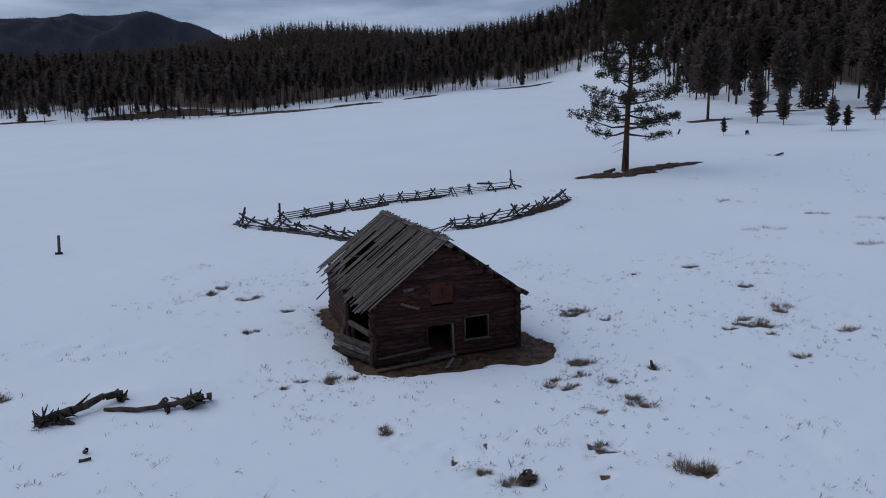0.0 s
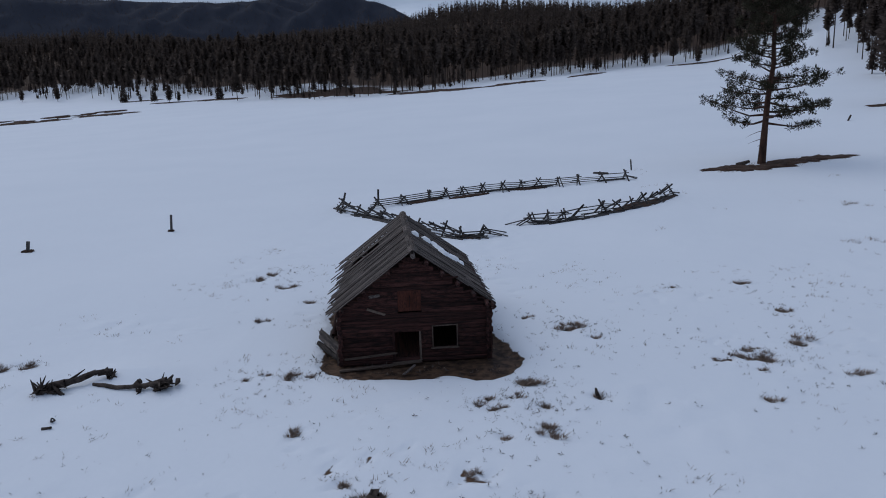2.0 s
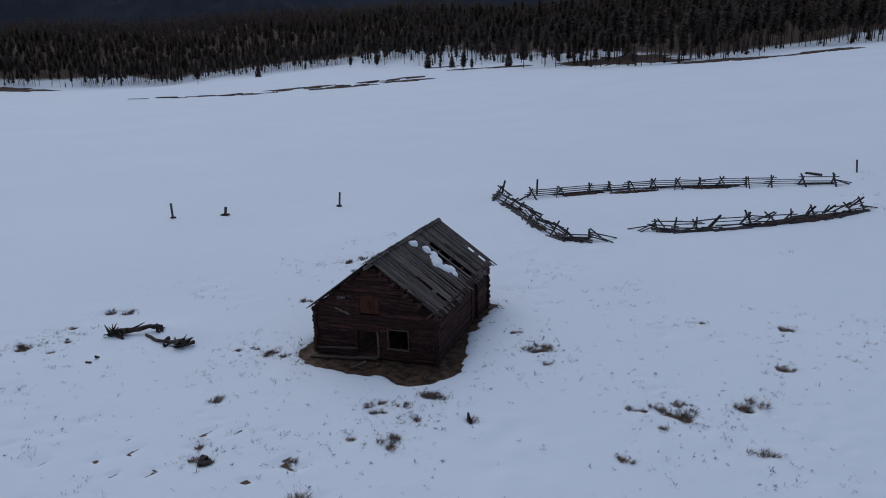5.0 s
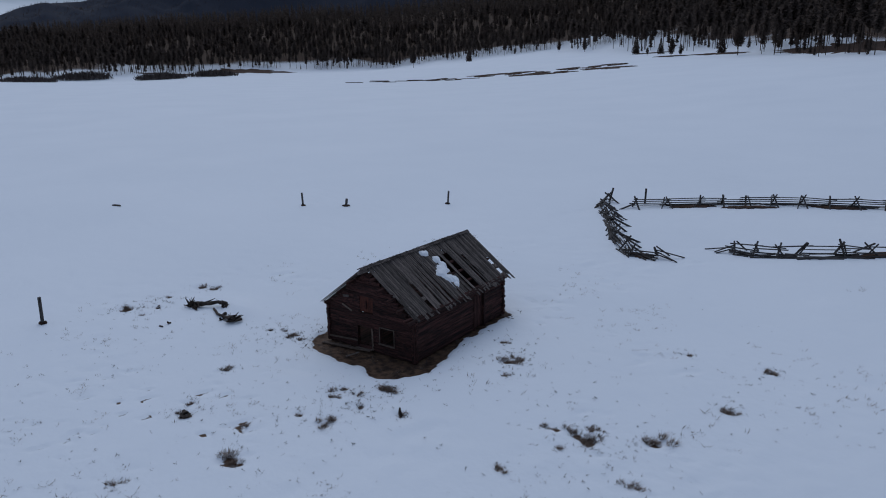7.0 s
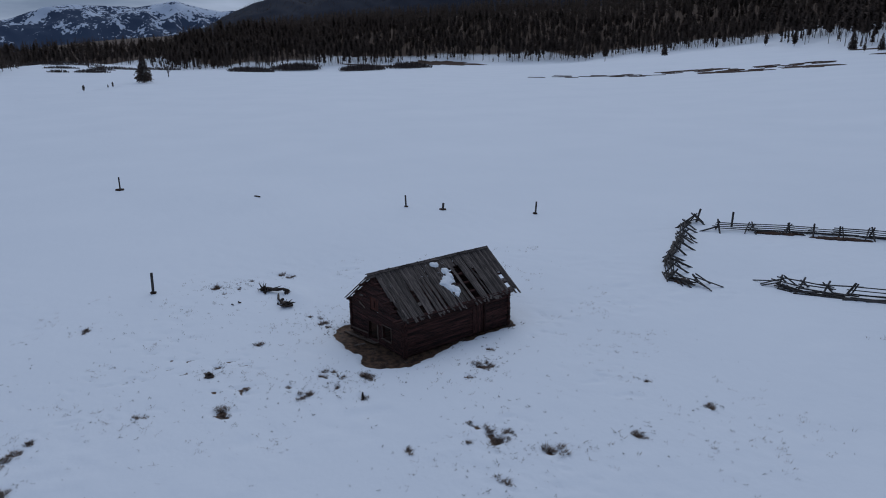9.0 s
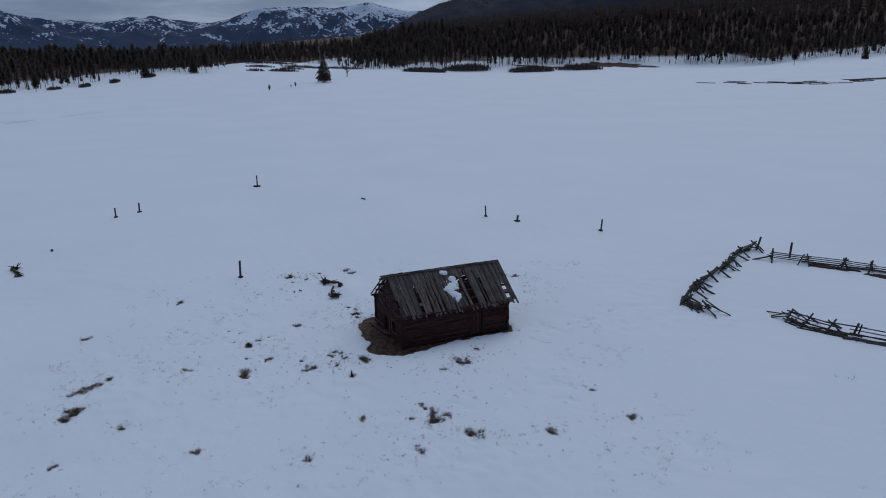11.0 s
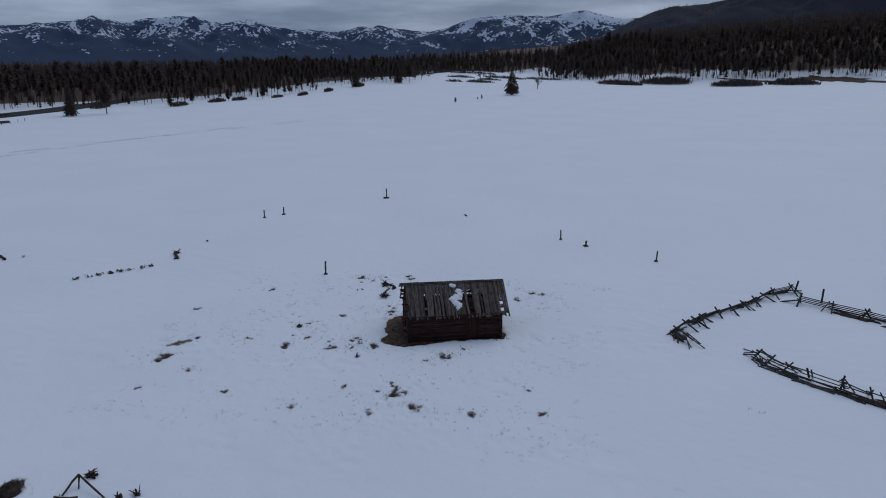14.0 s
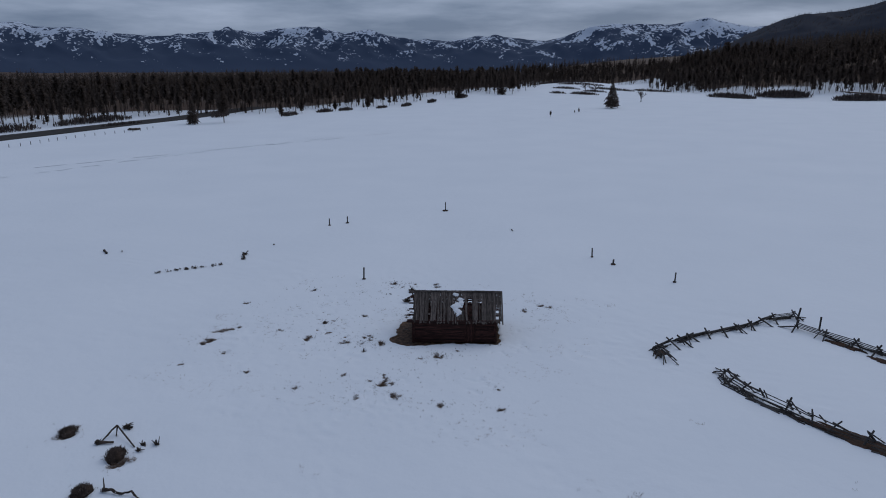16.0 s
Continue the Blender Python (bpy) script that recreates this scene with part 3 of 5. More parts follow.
def mountain_trees():
    """Conifers over the face and along the crest of the wooded mountain."""
    rng = np.random.default_rng(8)
    n = 9000
    j, i = rng.uniform(8, 39.9, n), rng.uniform(0, 418.9, n)
    a, c = j.astype(int), i.astype(int)
    fj, fi = (j - a)[:, None], (i - c)[:, None]
    P = wooded[a, c] * (1 - fj) * (1 - fi) + wooded[a + 1, c] * fj * (1 - fi) + wooded[a, c + 1] * (1 - fj) * fi + wooded[a + 1, c + 1] * fj * fi
    ob = forest("forest_mountain", tiny_kinds, P[:, :2], 0.45, P[:, 2] - 1.5)
    tagged(ob, "scattered dark conifers on the far mountainside", "forest", kind="stuff")


mountain_trees()


def plain_trees():
    """Woods on the far valley plain, beyond the nearer trees."""
    rng = np.random.default_rng(18)
    az, r = np.radians(rng.uniform(96, 152, 3200)), rng.uniform(700, 2600, 3200)
    S = np.stack([-np.sin(az) * r, np.cos(az) * r], 1)
    S = S[~inside(S[:, 0], S[:, 1])]
    tagged(forest("forest_plain", tiny_kinds, S, 0.85), "dark woods on the distant valley plain", "forest", kind="stuff")


plain_trees()


# ---- the log cabin ----
def unit_log(seed, square=0.72):
    """A hewn log of unit length along x, with uneven rings."""
    rng = random.Random(seed)
    bm = bmesh.new()
    rings = []
    for i in range(5):
        x = i / 4
        ring = []
        for k in range(8):
            t = (k + 0.5) * math.pi / 4
            r = 0.5 * (square + (1 - square) * abs(math.cos(2 * t)) ** 0.5) * rng.uniform(0.92, 1.06) / 0.86
            ring.append(bm.verts.new((x + (rng.uniform(-0.012, 0.012) if i in (0, 4) else 0), math.cos(t) * r, math.sin(t) * r)))
        rings.append(ring)
    for a, b in zip(rings, rings[1:]):
        for k in range(8):
            bm.faces.new((a[k], a[(k + 1) % 8], b[(k + 1) % 8], b[k]))
    bm.faces.new(rings[0][::-1])
    bm.faces.new(rings[-1])
    bm.normal_update()
    return bm


def unit_board(seed):
    """A sawn board of unit length, width and thickness, cupped, with torn ends."""
    rng = random.Random(seed)
    bm = bmesh.new()
    rows = []
    cup = rng.uniform(-0.5, 0.5)
    for i in range(6):
        x = i / 5
        edge0, edge1 = rng.uniform(-0.02, 0.04), rng.uniform(-0.02, 0.04)
        row = []
        for y, z in ((-0.5 + edge0, -0.5), (0.5 - edge1, -0.5), (0.5 - edge1, 0.5), (0.05, 0.5 + cup), (-0.5 + edge0, 0.5)):
            tear = rng.uniform(-0.03, 0.03) if i in (0, 5) else 0
            row.append(bm.verts.new((x + tear, y, z)))
        rows.append(row)
    for a, b in zip(rows, rows[1:]):
        for k in range(5):
            bm.faces.new((a[k], a[(k + 1) % 5], b[(k + 1) % 5], b[k]))
    bm.faces.new(rows[0][::-1])
    bm.faces.new(rows[-1])
    bm.normal_update()
    bmesh.ops.recalc_face_normals(bm, faces=bm.faces)
    return bm


def meshes(name, make, count, mat, first):
    out = []
    for i in range(count):
        bm = make(first + i)
        bmesh.ops.recalc_face_normals(bm, faces=bm.faces)
        me = bpy.data.meshes.new(name)
        bm.to_mesh(me)
        bm.free()
        me.materials.append(mat)
        out.append(me)
    return out


LOGS = meshes("log", unit_log, 6, log_wood, 100)
GREY_LOGS = meshes("log", unit_log, 4, roof_wood, 120)
BOARDS = meshes("board", unit_board, 6, roof_wood, 140)
DARK_BOARDS = meshes("board", unit_board, 4, log_wood, 160)
PALE_BOARDS = meshes("board", unit_board, 3, pale_wood, 180)
RED_BOARDS = meshes("board", unit_board, 3, red_wood, 190)
RAILS = meshes("rail", lambda s: unit_log(s, 0.92), 6, rail_wood, 200)
pick = random.Random(7)


def span(p, q, wide, thick, twist=0.0):
    """The pose of a unit piece that runs from p to q."""
    p, q = Vector(p), Vector(q)
    w = q - p
    rot = w.to_track_quat("X", "Z").to_matrix().to_4x4()
    return Matrix.Translation(p) @ rot @ Matrix.Rotation(twist, 4, "X") @ Matrix.Diagonal((w.length, wide, thick, 1))


def bar(name, kinds, parent, p, q, wide, thick, twist=0.0):
    return shared(name, pick.choice(kinds), parent, span(p, q, wide, thick, twist))


def roof_z(u):
    h = WIDE / 2
    return RIDGE - (RIDGE - WALL_L) * (h - u) / h if u < h else RIDGE - (RIDGE - WALL_R) * (u - h) / h


def log_cabin():
    top = empty("log_cabin", pose(CABIN[0], CABIN[1], -0.16, 0, 0, math.degrees(CABIN[2])))
    tagged(top, "abandoned dark log cabin with a sagging weathered board roof", "cabin")
    row = 0.2
    holes = ((2.30, 3.37, 0.2, 1.42), (3.97, 4.99, 0.62, 1.58), (2.50, 3.50, 2.3, 3.25))

    def course(z, lo, hi, blocked):
        free, at0 = [], lo
        for a, b, z0, z1 in sorted(blocked):
            if z0 < z < z1 and a < hi and b > lo:
                free.append((at0, a))
                at0 = b
        free.append((at0, hi))
        return [(a, b) for a, b in free if b - a > 0.15]

    # gable walls, front and back
    for v, blocked in ((0.0, holes), (DEEP, ())):
        k = 0
        while (k + 0.5) * row < RIDGE - 0.2:
            z = (k + 0.5) * row
            if z < WALL_L:
                lo, hi = 0.02 - pick.uniform(0, 0.1), WIDE + 0.12 + pick.uniform(0, 0.1)
            else:
                reach = (RIDGE - z - 0.12) / (RIDGE - WALL_L) * WIDE / 2
                lo, hi = WIDE / 2 - reach + pick.uniform(0, 0.12), WIDE / 2 + reach * 1.04 - pick.uniform(0, 0.22)
            for a, b in course(z, lo, hi, blocked):
                tilt = pick.uniform(-0.025, 0.025)
                bar("log", LOGS, top, (a, v + pick.uniform(-0.02, 0.02), z - tilt), (b, v + pick.uniform(-0.02, 0.02), z + tilt), 0.2, row * pick.uniform(1.12, 1.3))
            k += 1
    # long walls: east whole, west broken open
    for k in range(13):
        z = (k + 0.5) * row + 0.03
        for a, b in course(z, -0.2, DEEP + 0.2, ((5.75, 6.75, 0.1, 2.2),)):
            bar("log", LOGS, top, (WIDE + pick.uniform(-0.03, 0.03), a, z + 0.01), (WIDE + pick.uniform(-0.03, 0.03), b, z + 0.05), 0.2, row * pick.uniform(1.12, 1.3))
        if z < WALL_L:
            for a, b in course(z, -0.2, DEEP + 0.2, ((0.15, 3.1, 0.0, 0.9), (0.15, 4.6, 0.9, 2.2))):
                sag = -0.15 * (k > 4) if a > 0 else 0
                bar("log", LOGS, top, (pick.uniform(-0.04, 0.04) + sag * 0.5, a, z), (pick.uniform(-0.04, 0.04), b, z), 0.2, row * 1.06)
    bar("log", LOGS, top, (0, 0.1, 2.42), (0, 4.8, 2.36), 0.22, 0.22)
    for p, q in (((0.0, 0.3, 1.25), (-0.25, 3.3, 1.0)), ((-0.05, 4.75, 2.15), (-0.45, 2.7, 0.5)), ((0.0, 4.5, 1.5), (-0.7, 3.2, 0.0)), ((-0.02, 4.8, 1.1), (-0.35, 3.7, 0.0))):
        bar("fallen_log", GREY_LOGS if p[1] < 4.6 else LOGS, top, p, q, 0.22, 0.24)
    for z, out in ((0.16, 1.15), (0.43, 1.05), (0.7, 1.0)):
        bar("bulged_log", GREY_LOGS, top, (0.02, 0.12, z), (-out, 2.55 + pick.uniform(-0.15, 0.15), z + 0.03), 0.2, 0.27)
    bar("corner_post", PALE_BOARDS, top, (-0.13, -0.1, 0.05), (-0.13, -0.1, 0.75), 0.1, 0.05, 1.57)
    bar("corner_post", DARK_BOARDS, top, (WIDE + 0.12, -0.13, 0.0), (WIDE + 0.1, -0.13, 2.3), 0.14, 0.05)
    # recessed boarded doorway in the east wall
    for i in range(5):
        u = WIDE - 0.03
        bar("door_board", DARK_BOARDS, top, (u, 5.85 + i * 0.2, 0.1), (u, 5.85 + i * 0.2 + pick.uniform(-0.02, 0.02), 2.2 - pick.uniform(0, 0.12)), 0.03, 0.19)
    for v in (5.72, 6.8):
        bar("door_post", DARK_BOARDS, top, (WIDE + 0.12, v, 0.0), (WIDE + 0.12, v + 0.03, 2.3), 0.06, 0.13)
    # door, window and loft hatch of the front
    f = -0.12
    bar("door_post", PALE_BOARDS, top, (3.42, f, 0.1), (3.40, f, 1.45), 0.05, 0.09)
    bar("door_post", DARK_BOARDS, top, (2.26, f, 0.15), (2.27, f, 1.5), 0.05, 0.1)
    bar("door_lintel", DARK_BOARDS, top, (2.2, f, 1.49), (3.5, f, 1.47), 0.05, 0.12)
    bar("door_sill", PALE_BOARDS, top, (2.2, f - 0.12, 0.05), (3.45, f - 0.1, 0.12), 0.12, 0.06)
    bm = bmesh.new()
    for p, q in (((3.92, f, 1.6), (5.04, f, 1.62)), ((3.95, f, 0.6), (3.95, f, 1.62)), ((5.01, f, 0.6), (5.01, f, 1.62))):
        piece = bmesh.ops.create_cube(bm, size=1)["verts"]
        m = span(p, q, 0.045, 0.04) @ Matrix.Translation((0.5, 0, 0))
        bmesh.ops.transform(bm, matrix=m, verts=piece)
    window = part("window", bm, pale_wood, top, "empty window opening in a bleached wooden frame")
    bar("window_sill", PALE_BOARDS, window, (3.9, f - 0.02, 0.62), (5.06, f - 0.02, 0.62), 0.1, 0.06)
    bm = bmesh.new()
    for z in (2.42, 3.1):
        piece = bmesh.ops.create_cube(bm, size=1)["verts"]
        bmesh.ops.transform(bm, matrix=span((2.52, 0.02, z), (3.5, 0.02, z), 0.03, 0.1) @ Matrix.Translation((0.5, 0, 0)), verts=piece)
    hatch = part("hatch", bm, log_wood, top, "closed loft hatch of rusty red boards")
    for i in range(5):
        bar("hatch_board", RED_BOARDS, hatch, (2.6 + i * 0.2, -0.03, 2.3), (2.6 + i * 0.2, -0.03, 3.26 - pick.uniform(0, 0.05)), 0.03, 0.19)
    bar("hatch_cleat", DARK_BOARDS, hatch, (3.0, f + 0.03, 2.5), (3.02, f + 0.03, 3.0), 0.05, 0.04)
    bar("loose_board", PALE_BOARDS, top, (1.2, f - 0.04, 2.5), (1.95, f - 0.05, 2.22), 0.03, 0.1)
    bar("loose_board", BOARDS, top, (1.3, f - 0.04, 3.02), (1.75, f - 0.04, 3.08), 0.03, 0.13)
    bar("loose_board", PALE_BOARDS, top, (0.2, f - 0.12, 0.35), (2.35, f - 0.12, 0.52), 0.04, 0.09)
    bar("loose_board", PALE_BOARDS, top, (-0.05, f - 0.55, 0.02), (2.2, f - 0.35, 0.08), 0.22, 0.06)
    bar("loose_board", PALE_BOARDS, top, (2.15, f - 0.4, 0.1), (3.4, f - 0.25, 0.14), 0.16, 0.05)
    bar("loose_board", BOARDS, top, (2.6, -1.5, 0.03), (3.1, -0.95, 0.2), 0.12, 0.04)
    # unseen loft floor behind the hatch, put in to keep the inside dark
    for i in range(26):
        bar("loft_board", DARK_BOARDS, top, (0.15, 0.25 + i * 0.34, 2.3 + pick.uniform(-0.01, 0.01)), (WIDE - 0.15, 0.25 + i * 0.34, 2.3), 0.34, 0.03)
    # unseen dark floor, added so the inside reads black through the door
    for i in range(20):
        bar("floor_board", DARK_BOARDS, top, (0.2 + i * 0.315, 0.15, 0.14), (0.2 + i * 0.315, DEEP - 0.15, 0.14 + pick.uniform(-0.02, 0.02)), 0.31, 0.04)
    # ridge pole, purlins and rafters
    bar("ridge_pole", GREY_LOGS, top, (WIDE / 2, -0.7, RIDGE - 0.1), (WIDE / 2, DEEP + 0.75, RIDGE - 0.12), 0.18, 0.18)
    for u in (0.12, 1.1, 2.15, 3.75, 4.4, 5.05, 5.7, WIDE - 0.1):
        bar("purlin", LOGS, top, (u, -0.45 - pick.uniform(0, 0.3), roof_z(u) - 0.1), (u, DEEP + 0.55, roof_z(u) - 0.1), 0.17, 0.17)
    bar("eave_log", LOGS, top, (WIDE + 0.15, -0.75, roof_z(WIDE) - 0.12), (WIDE + 0.1, DEEP + 0.5, roof_z(WIDE) - 0.1), 0.19, 0.19)
    # roof boards, slope by slope
    for side in (0, 1):
        h = WIDE / 2
        eave_u = -0.42 if side == 0 else WIDE + 0.24
        drop = (RIDGE - WALL_L) / h if side == 0 else (RIDGE - WALL_R) / h
        eave = Vector((eave_u, 0, RIDGE - drop * abs(eave_u - h) + (0.13 if side == 0 else 0.05)))
        crown = Vector((h, 0, RIDGE + (0.1 if side == 0 else 0.05)))
        if side == 0:
            gaps = ((4.6, 4.95, 0.0, 0.6), (6.1, 6.85, 0.38, 0.88), (5.25, 5.55, 0.4, 0.85), (2.9, 3.08, 0.05, 0.6), (7.6, 7.9, 0.25, 0.9), (3.7, 3.85, 0.3, 0.95), (8.5, 8.65, 0.5, 1.1), (1.4, 1.5, 0.2, 0.7))
        else:
            gaps = ((1.55, 1.85, 0.48, 0.72), (1.6, 1.9, 0.78, 0.98), (5.95, 6.4, 0.22, 0.97), (7.25, 7.6, 0.35, 0.95), (5.3, 5.6, 0.25, 0.6), (4.35, 4.5, 0.2, 0.35), (3.4, 3.5, 0.5, 0.8), (9.2, 9.45, 0.56, 0.7), (9.2, 9.45, 0.77, 0.9))
        v = -0.5 if side == 0 else -0.15
        while v < DEEP + 0.8:
            wide = pick.uniform(0.1, 0.19)
            mid = v + wide / 2
            pieces = [(-0.01, 1.0 + pick.uniform(-0.07, 0.06) + (pick.uniform(-0.1, 0.06) if side == 0 and v > 3 else 0))]
            for g0, g1, s0, s1 in gaps:
                if g0 < mid < g1:
                    pieces = [(a, b) for p0, p1 in pieces for a, b in ((p0, min(p1, s0)), (max(p0, s1), p1)) if b - a > 0.06]
            if side == 1 and mid < 0.5:
                pieces = [(-0.01, pick.uniform(0.55, 0.8) + 0.4 * max(mid, 0)), (pick.uniform(0.6, 0.75), pick.uniform(0.92, 1.03))]
            for s0, s1 in pieces:
                slip = pick.uniform(-0.03, 0.03) + (pick.uniform(-0.2, 0.2) if pick.random() < 0.2 else 0)
                p, q = crown.lerp(eave, s0), crown.lerp(eave, s1)
                p.y, q.y = mid, mid + slip
                lift = pick.uniform(0, 0.045)
                p.z += lift
                q.z += lift + (pick.uniform(0, 0.06) if pick.random() < 0.15 else 0)
                bar("roof_board", BOARDS, top, p, q, wide, 0.028, pick.uniform(-0.05, 0.05))
            v += wide + (pick.uniform(0.0, 0.045) + (0.1 if pick.random() < 0.08 else 0) if side == 0 else pick.uniform(-0.01, 0.008))
    # second layer: battens and slipped boards
    for side, v0, s0, v1, s1, w in ((0, 6.1, 0.62, 7.6, 0.72, 0.14), (0, 7.4, 0.7, 6.3, 0.98, 0.13), (0, 8.4, 0.75, 6.9, 0.9, 0.12), (0, 5.6, 0.15, 5.9, 0.9, 0.15), (0, 4.6, 0.3, 4.4, 1.03, 0.12), (0, 8.9, 0.1, 8.6, 1.05, 0.15),
                                  (0, 2.2, 0.02, 2.3, 0.98, 0.12), (0, 0.9, 0.05, 0.8, 1.02, 0.13), (1, 2.6, 0.05, 2.7, 0.96, 0.13), (1, 0.9, 0.1, 1.0, 0.95, 0.12), (1, 6.9, 0.1, 7.0, 1.0, 0.12), (1, 8.3, 0.05, 8.25, 0.98, 0.14),
                                  (1, 3.6, 0.3, 3.75, 1.0, 0.12), (1, 7.3, 0.42, 7.75, 0.8, 0.08)):
        eave_u = -0.2 if side == 0 else WIDE + 0.24
        u0, u1 = WIDE / 2 + (eave_u - WIDE / 2) * s0, WIDE / 2 + (eave_u - WIDE / 2) * s1
        bar("slipped_board", BOARDS, top, (u0, v0, roof_z(u0) + 0.11), (u1, v1, roof_z(u1) + 0.12), w, 0.028)
    for i in range(9):
        v = -0.7 + i * 1.19
        for sgn in (-1, 1):
            bar("ridge_board", BOARDS, top, (WIDE / 2 + sgn * 0.09, v, RIDGE + 0.12), (WIDE / 2 + sgn * 0.09, min(v + 1.25, DEEP + 0.85), RIDGE + 0.12 + pick.uniform(-0.02, 0.02)), 0.2, 0.03, sgn * 0.6)
    # torn rake boards and splinters along the front gable
    for i in range(16):
        u = 0.25 + i * 0.39
        bar("rake_board", DARK_BOARDS, top, (u - 0.25, -0.14, roof_z(u) - 0.2 - pick.uniform(0, 0.2)), (u + pick.uniform(0.0, 0.6), -0.17, roof_z(u) - 0.24 + pick.uniform(-0.14, 0.06)), 0.03, pick.uniform(0.05, 0.12))
    bar("loose_pole", GREY_LOGS, top, (-0.1, DEEP - 0.3, 1.5), (-1.0, DEEP - 1.6, 1.2), 0.06, 0.06)
    return top


log_cabin()


def roof_snow():
    """The old snow left on the east slope, thick and lumpy."""
    blobs = ((4.5, 0.09, 0.3), (4.75, 0.11, 0.26), (5.15, 0.27, 0.36), (5.2, 0.38, 0.36), (4.9, 0.46, 0.5), (4.6, 0.52, 0.5), (4.4, 0.5, 0.36), (4.75, 0.62, 0.4), (5.05, 0.68, 0.33), (4.85, 0.76, 0.22))
    slope = Vector((WIDE / 2 + 0.24, 0, -(RIDGE - WALL_R) * (WIDE / 2 + 0.24) / (WIDE / 2)))
    long = slope.length
    out = slope.normalized().cross(Vector((0, 1, 0))) 
    n, m = 46, 74
    V = []
    for j in range(m):
        for i in range(n):
            v, s = 3.8 + 2.0 * i / (n - 1), 0.9 * j / (m - 1)
            e = max(1 - math.hypot(v - a, (s - b) * long) / (r * 0.88) for a, b, r in blobs) + 0.22 * float(vnoise(v * 5, s * 20, 8)) + 0.1 * float(vnoise(v * 12, s * 48, 9))
            t = max(-0.05, min(0.15, 0.3 * e))
            p = Vector((WIDE / 2, v, RIDGE + 0.07)) + slope * s + out * t
            V.append((p, e))
    bm = bmesh.new()
    vs = [bm.verts.new(p) for p, e in V]
    for j in range(m - 1):
        for i in range(n - 1):
            q = (j * n + i, j * n + i + 1, (j + 1) * n + i + 1, (j + 1) * n + i)
            if max(V[k][1] for k in q) > -0.1:
                bm.faces.new([vs[k] for k in q])
    bmesh.ops.delete(bm, geom=[v for v in bm.verts if not v.link_faces], context="VERTS")
    bmesh.ops.recalc_face_normals(bm, faces=bm.faces)
    ob = part("snow_patch", bm, clean_snow, smooth=True)
    ob.matrix_basis = pose(CABIN[0], CABIN[1], -0.16, 0, 0, math.degrees(CABIN[2]))
    tagged(ob, "lumpy white patch of old snow on the cabin roof", "snow", kind="stuff")


roof_snow()


# ---- fences ----
def rail_fence(label, line, step, ruin, seed, side):
    """A jack-leg fence of crossed legs and long rails; ruin: how far it has fallen in."""
    rng = random.Random(seed)
    pts = [Vector((x, y, 0)) for x, y in line]
    base = Vector((*line[0], float(surface(*line[0]))))
    top = empty("rail_fence", Matrix.Translation(base))
    tagged(top, label, "fence")
    nodes = []
    for a, b in zip(pts, pts[1:]):
        k = max(1, round((b - a).length / step))
        nodes += [a.lerp(b, i / k) for i in range(k)]
    nodes.append(pts[-1])

    def on(p, z):
        return Vector((p.x, p.y, float(surface(p.x, p.y)) + z)) - base

    crotch = []
    for i, p in enumerate(nodes):
        d = (nodes[min(i + 1, len(nodes) - 1)] - nodes[max(i - 1, 0)]).normalized()
        n = Vector((-d.y, d.x, 0)) * side
        h = 0.98 * (1 - rng.uniform(0, ruin))
        skew = d * rng.uniform(-0.8, 0.8) * (0.4 + ruin)
        wide = rng.uniform(0.13, 0.17)
        # a jack: two stout legs that cross under the top rail, one often splayed far inside
        bar("leg", RAILS, top, on(p - n * rng.uniform(0.8, 1.2 + 1.6 * ruin) + skew, -0.12), on(p + n * 0.32 - skew * 0.3, h + rng.uniform(0.1, 0.36)), wide, wide)
        if rng.random() < 1.05 - 0.6 * ruin:
            bar("leg", RAILS, top, on(p + n * rng.uniform(0.6, 0.95) - skew, -0.12), on(p - n * 0.34 + skew * 0.4, h + rng.uniform(0.1, 0.36)), wide * 0.9, wide * 0.9)
        if rng.random() < 0.3 + ruin:
            bar("brace", RAILS, top, on(p - n * rng.uniform(0.7, 1.6) - d * rng.uniform(-1.0, 1.0), -0.1), on(p - skew, h + 0.2), 0.11, 0.11)
        crotch.append((p, n, h))
    for (p, n, h), (q, m, g) in zip(crotch, crotch[1:]):
        d = (q - p).normalized()
        for z in (1.0, 0.74, 0.46, 0.2):
            if rng.random() > 0.95 - 0.35 * ruin:
                continue
            lean = (1.04 - z) * (0.55 + 0.5 * ruin)
            e = rng.uniform(-0.5, 0.1) * ruin
            bar("rail", RAILS, top, on(p + n * lean - d * rng.uniform(0.1, 0.7), max(0.05, h * z)), on(q + m * lean + d * rng.uniform(0.1, 0.7), max(0.05, g * z + e)), rng.uniform(0.07, 0.11), rng.uniform(0.07, 0.1))
        heap = rng.random() < 0.45 + ruin
        for _ in range(round((3 + 9 * ruin) * heap)):
            w0, w1 = rng.uniform(-0.1, 1.0), rng.uniform(-0.1, 1.0)
            t0, t1 = rng.uniform(-0.3, 0.35), rng.uniform(0.6, 1.25)
            bar("fallen_rail", RAILS, top, on(p.lerp(q, t0) + n * w0, rng.uniform(0.03, 0.3 * (1.1 - w0))), on(p.lerp(q, t1) + m * w1, rng.uniform(0.03, 0.25 * (1.1 - w1))), rng.uniform(0.09, 0.15), 0.1)
    for p, s in ((nodes[0], -1), (nodes[-1], 1)):
        d = (nodes[1] - nodes[0]).normalized() if s < 0 else (nodes[-1] - nodes[-2]).normalized()
        for _ in range(3):
            w = Vector((-d.y, d.x, 0)) * rng.uniform(-0.9, 0.9)
